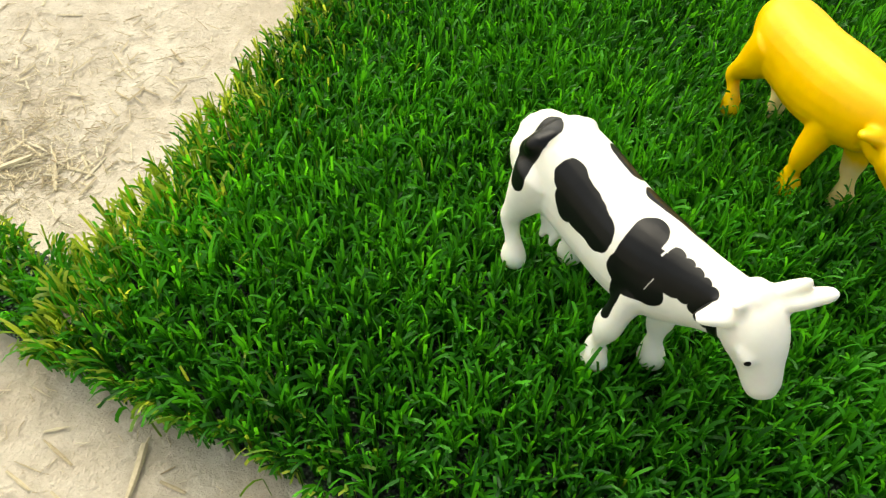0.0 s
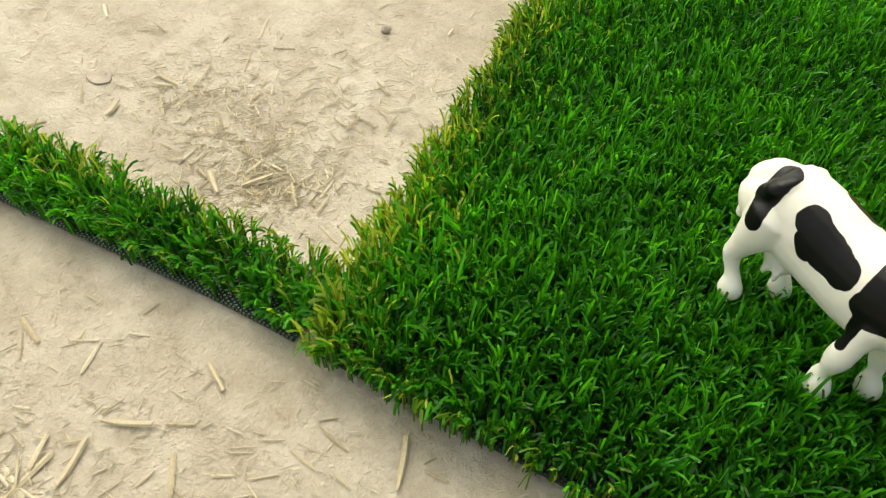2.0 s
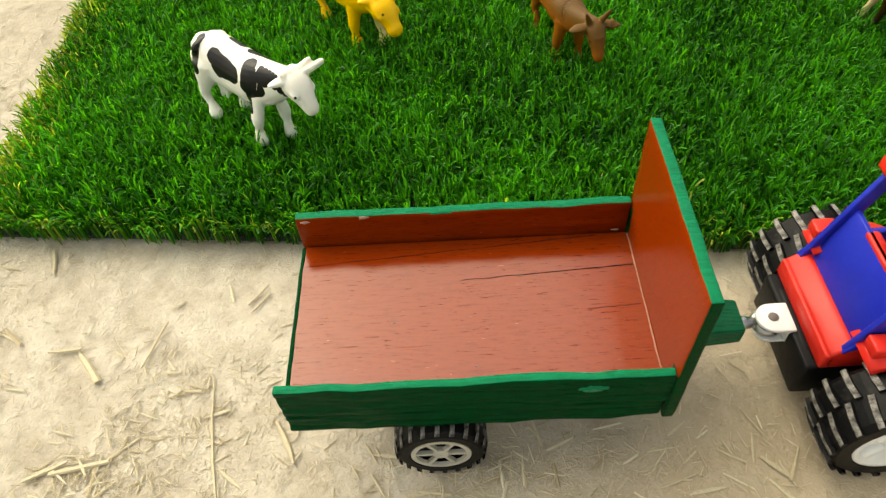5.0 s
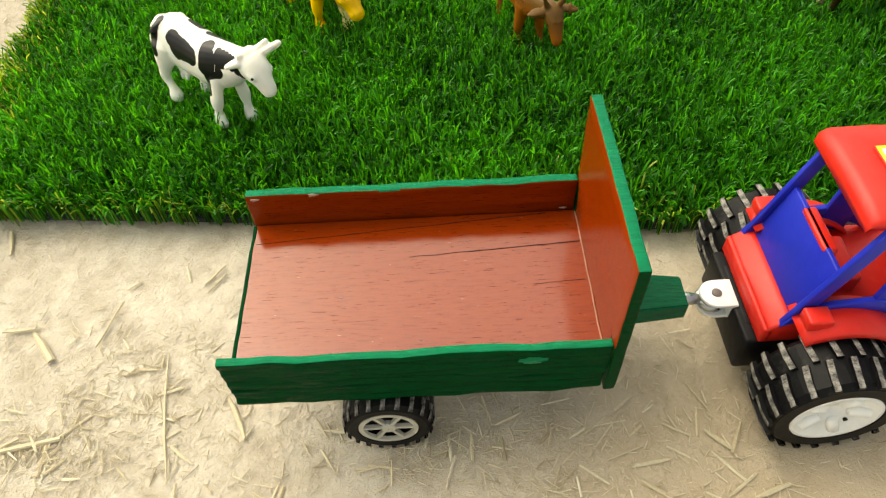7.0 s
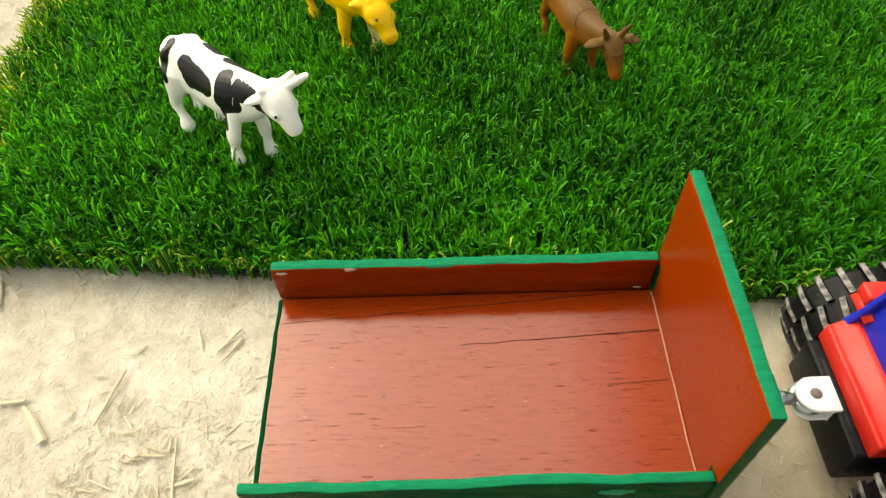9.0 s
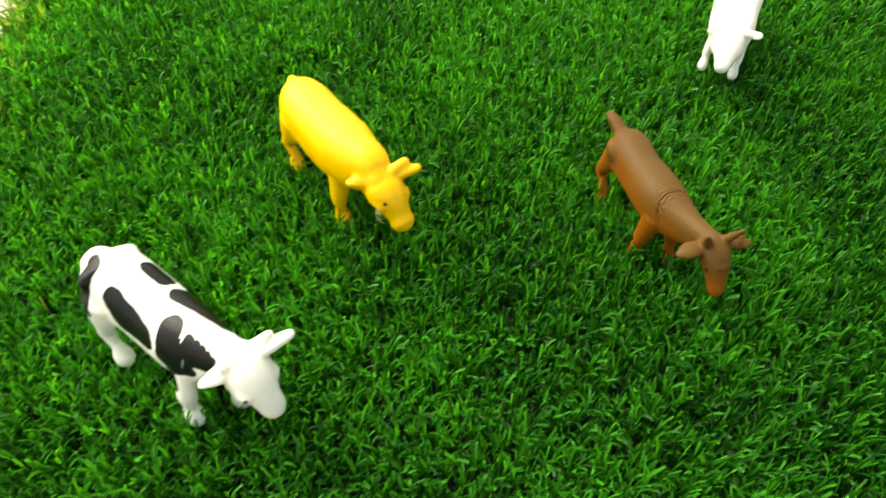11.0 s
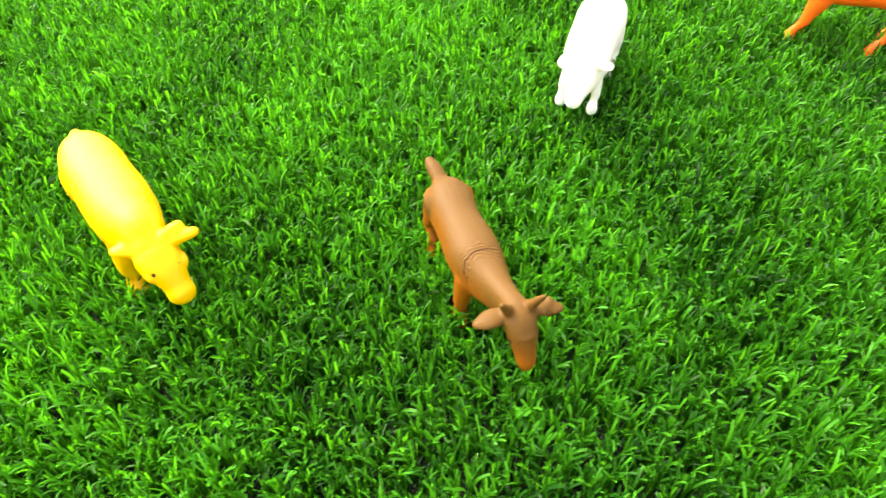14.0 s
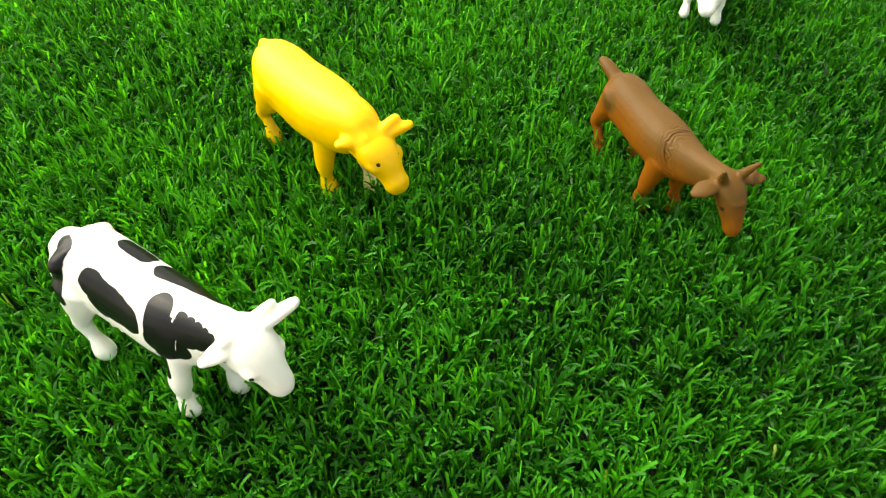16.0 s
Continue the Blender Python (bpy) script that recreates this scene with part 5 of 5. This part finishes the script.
    bmesh.ops.bevel(bm, geom=bm.edges[:], offset=0.0008, segments=2, affect="EDGES")
    part("tongue", bm, TONGUE_PAINT, t, "tapered green wooden drawbar", smooth=False)
    bm = rod((L + 0.0525, 0, 0.0440), (L + 0.0645, 0.0005, 0.0412), 0.0040, 0.0028)
    turn = [2 * math.pi * k / 24 for k in range(25)]
    bend = [2 * math.pi * k / 10 for k in range(10)]
    ring_loft([[(L + 0.0700 + math.cos(a) * (0.0062 + 0.0024 * math.cos(b)), 0.0010 + math.sin(a) * (0.0062 + 0.0024 * math.cos(b)), 0.0408 + 0.0026 * math.sin(b)) for b in bend] for a in turn], bm, close=False)
    part("tow_eye", bm, SMEARED, t, "paint-smeared steel tow eye")
    part("under_beam", block(0.058, 0.088, -0.036, 0.036, 0.034, 0.0575, 0.0015), BLACK, t)
    part("axle", rod((0.0715, -0.047, 0.0238), (0.0715, 0.047, 0.0238), 0.0030), BLACK, t)
    for s in (-1, 1):
        wheel(t, "wheel", 0.0705, -0.0475 if s < 0 else 0.0450, 0.0238, 0.0238, 0.0200, 20, 0.0008, "spokes", s)
    return t


trailer(pose(0.1130, -0.1005, 0.0, 0, 0, 5.0))


# ---- straw and stones on the clay ----
def sliver(bm, x, y, length, width, angle, rng, lift=0.0006):
    """A flat, slightly bowed and split piece of straw."""
    u = Vector((math.cos(angle), math.sin(angle), 0))
    v = Vector((-u.y, u.x, 0))
    tilt, bow = rng.uniform(-0.05, 0.09), rng.uniform(-0.12, 0.12)
    rings = []
    for s in (0.0, 0.33, 0.67, 1.0):
        w = width * (0.5 if s in (0.0, 1.0) and rng.random() < 0.6 else 1.0) * rng.uniform(0.85, 1.1)
        c = Vector((x, y, 0)) + u * (length * (s - 0.5)) + v * (bow * length * (s - 0.5) ** 2)
        z = 0.0004 + lift + max(0, tilt * length * (s - 0.3))
        rings.append([c - v * w / 2 + Vector((0, 0, z)), c + v * w / 2 + Vector((0, 0, z)), c + v * w * 0.25 + Vector((0, 0, z + width * 0.22 + 0.0003)), c - v * w * 0.25 + Vector((0, 0, z + width * 0.22 + 0.0003))])
    ring_loft(rings, bm)


# (x, y, length, width, angle in degrees) of the straws that stand out
STRAWS = [(0.059, -0.138, 0.080, 0.0016, 106), (0.361, -0.141, 0.016, 0.0026, 140), (-0.010, -0.157, 0.032, 0.0030, 16),
          (0.219, -0.062, 0.053, 0.0012, 7), (0.230, -0.092, 0.024, 0.0026, 66), (0.214, -0.003, 0.026, 0.0022, 158), (-0.083, -0.017, 0.022, 0.0026, 112),
           (-0.143, -0.178, 0.039, 0.0018, 9), (-0.107, -0.188, 0.022, 0.0028, 75),
          (-0.026, -0.178, 0.013, 0.0030, 135), (-0.028, -0.160, 0.024, 0.0026, 30), (0.063, -0.040, 0.018, 0.0020, 56), (0.066, -0.046, 0.017, 0.0016, 62), (0.101, -0.138, 0.027, 0.0034, 121),
          (-0.192, -0.080, 0.020, 0.0026, 105), (0.188, -0.112, 0.022, 0.0022, 68), (0.175, -0.092, 0.024, 0.0014, 173), (0.007, -0.079, 0.033, 0.0018, 78), (-0.028, -0.096, 0.026, 0.0048, 134),
          (-0.048, -0.085, 0.020, 0.0026, 9), (-0.186, -0.058, 0.021, 0.0026, 25), (-0.170, -0.024, 0.016, 0.0022, 153), (-0.334, 0.079, 0.014, 0.0030, 107), (-0.246, 0.062, 0.016, 0.0034, 145), (-0.228, 0.075, 0.017, 0.0032, 57)]
for x, y, ln, wd, an in STRAWS:
    bm = bmesh.new()
    sliver(bm, x, y, ln, wd, radians(an), random.Random(int(x * 1e4)))
    bmesh.ops.recalc_face_normals(bm, faces=bm.faces[:])
    tagged(part("straw", bm, STRAW, smooth=False), "flat dry straw piece lying on the clay", "straw", "straws on the clay")


def chaff(name, count, seed, regions, size, label):
    rng = random.Random(seed)
    co, faces = [], []
    def add(x, y, ln, wd, an, z, tilt):
        u, v = Vector((math.cos(an), math.sin(an), tilt)), Vector((-math.sin(an), math.cos(an), 0))
        c = Vector((x, y, z + abs(tilt) * ln / 2))
        b = len(co)
        for s, w in ((-0.5, rng.uniform(0.4, 1)), (0.1, 1.0), (0.5, rng.uniform(0.3, 1))):
            p = c + u * (ln * s)
            co.extend([p - v * (wd * w / 2), p + v * (wd * w / 2), p + Vector((0, 0, 0.0002 + wd * 0.14))])
        for k in (0, 3):
            faces.extend([(b + k, b + k + 3, b + k + 5, b + k + 2), (b + k + 2, b + k + 5, b + k + 4, b + k + 1), (b + k, b + k + 1, b + k + 4, b + k + 3)])
        faces.extend([(b, b + 2, b + 1), (b + 6, b + 7, b + 8)])
    total = sum(r[4] for r in regions)
    for cx, cy, sx, sy, share in regions:
        for _ in range(int(count * share / total)):
            x, y = (rng.gauss(cx, sx), rng.gauss(cy, sy)) if sx < 0.09 else (cx + rng.uniform(-sx, sx), cy + rng.uniform(-sy, sy))
            on_turf = (y > -0.002 and left_edge(y) - 0.006 < x < right_edge(y) + 0.004) or (x < -0.15 and -0.004 < y - float(strip_bow(x)) < 0.044)
            if on_turf:
                continue
            ln = min(0.022, size * rng.lognormvariate(0, 0.62))
            add(x, y, ln, min(0.0026, max(0.0003, ln * rng.uniform(0.04, 0.15))), rng.uniform(0, 2 * math.pi), rng.uniform(0.0, 0.0008), rng.choice((0, 0, 0.05, 0.15)) * rng.random())
    me = bpy.data.meshes.new(name)
    me.from_pydata([tuple(p) for p in co], [], faces)
    me.materials.append(STRAW)
    return tagged(new(name, me), label, "straw chaff", kind="stuff")


AREAS = [(0.15, -0.14, 0.60, 0.14, 6), (0.25, -0.15, 0.25, 0.07, 4), (-0.42, 0.30, 0.28, 0.30, 5), (-0.235, 0.085, 0.030, 0.022, 1.6), (-0.24, 0.14, 0.04, 0.03, 1.0), (-0.31, 0.11, 0.03, 0.02, 0.7),
         (-0.16, -0.075, 0.05, 0.03, 0.8), (0.02, -0.13, 0.035, 0.035, 1.2), (0.28, -0.15, 0.05, 0.02, 0.8), (0.75, 0.30, 0.10, 0.30, 2), (-0.45, -0.12, 0.2, 0.1, 1),
         (-0.20, -0.10, 0.012, 0.010, 0.35), (-0.10, -0.12, 0.014, 0.010, 0.35), (0.00, -0.16, 0.020, 0.008, 0.5), (-0.05, -0.19, 0.02, 0.012, 0.4), (0.20, -0.15, 0.018, 0.010, 0.4), (-0.22, 0.075, 0.012, 0.010, 0.5)]
chaff("straw_chaff", 5200, 5, AREAS, 0.0043, "scattered broken straw chaff on the clay")
chaff("straw_dust", 10000, 6, AREAS, 0.0028, "fine crumbs of straw on the clay")


def pebble(x, y, r, flat, seed):
    bm = bmesh.new()
    bmesh.ops.create_icosphere(bm, subdivisions=3, radius=r)
    for v in bm.verts:
        k = 1 + 0.28 * noise.noise(v.co * (1.3 / r) + Vector((seed, 0, 0)))
        v.co = Vector((v.co.x * k, v.co.y * k * 0.8, v.co.z * k * flat))
    ob = part("pebble", bm, STONE)
    ob.location = (x, y, r * flat * 0.45)
    return tagged(ob, "small dull brown pebble half sunk in clay", "pebble", "pebbles")


pebble(-0.2447, 0.2262, 0.0035, 0.7, 1)
pebble(-0.3640, 0.0965, 0.0085, 0.05, 2)
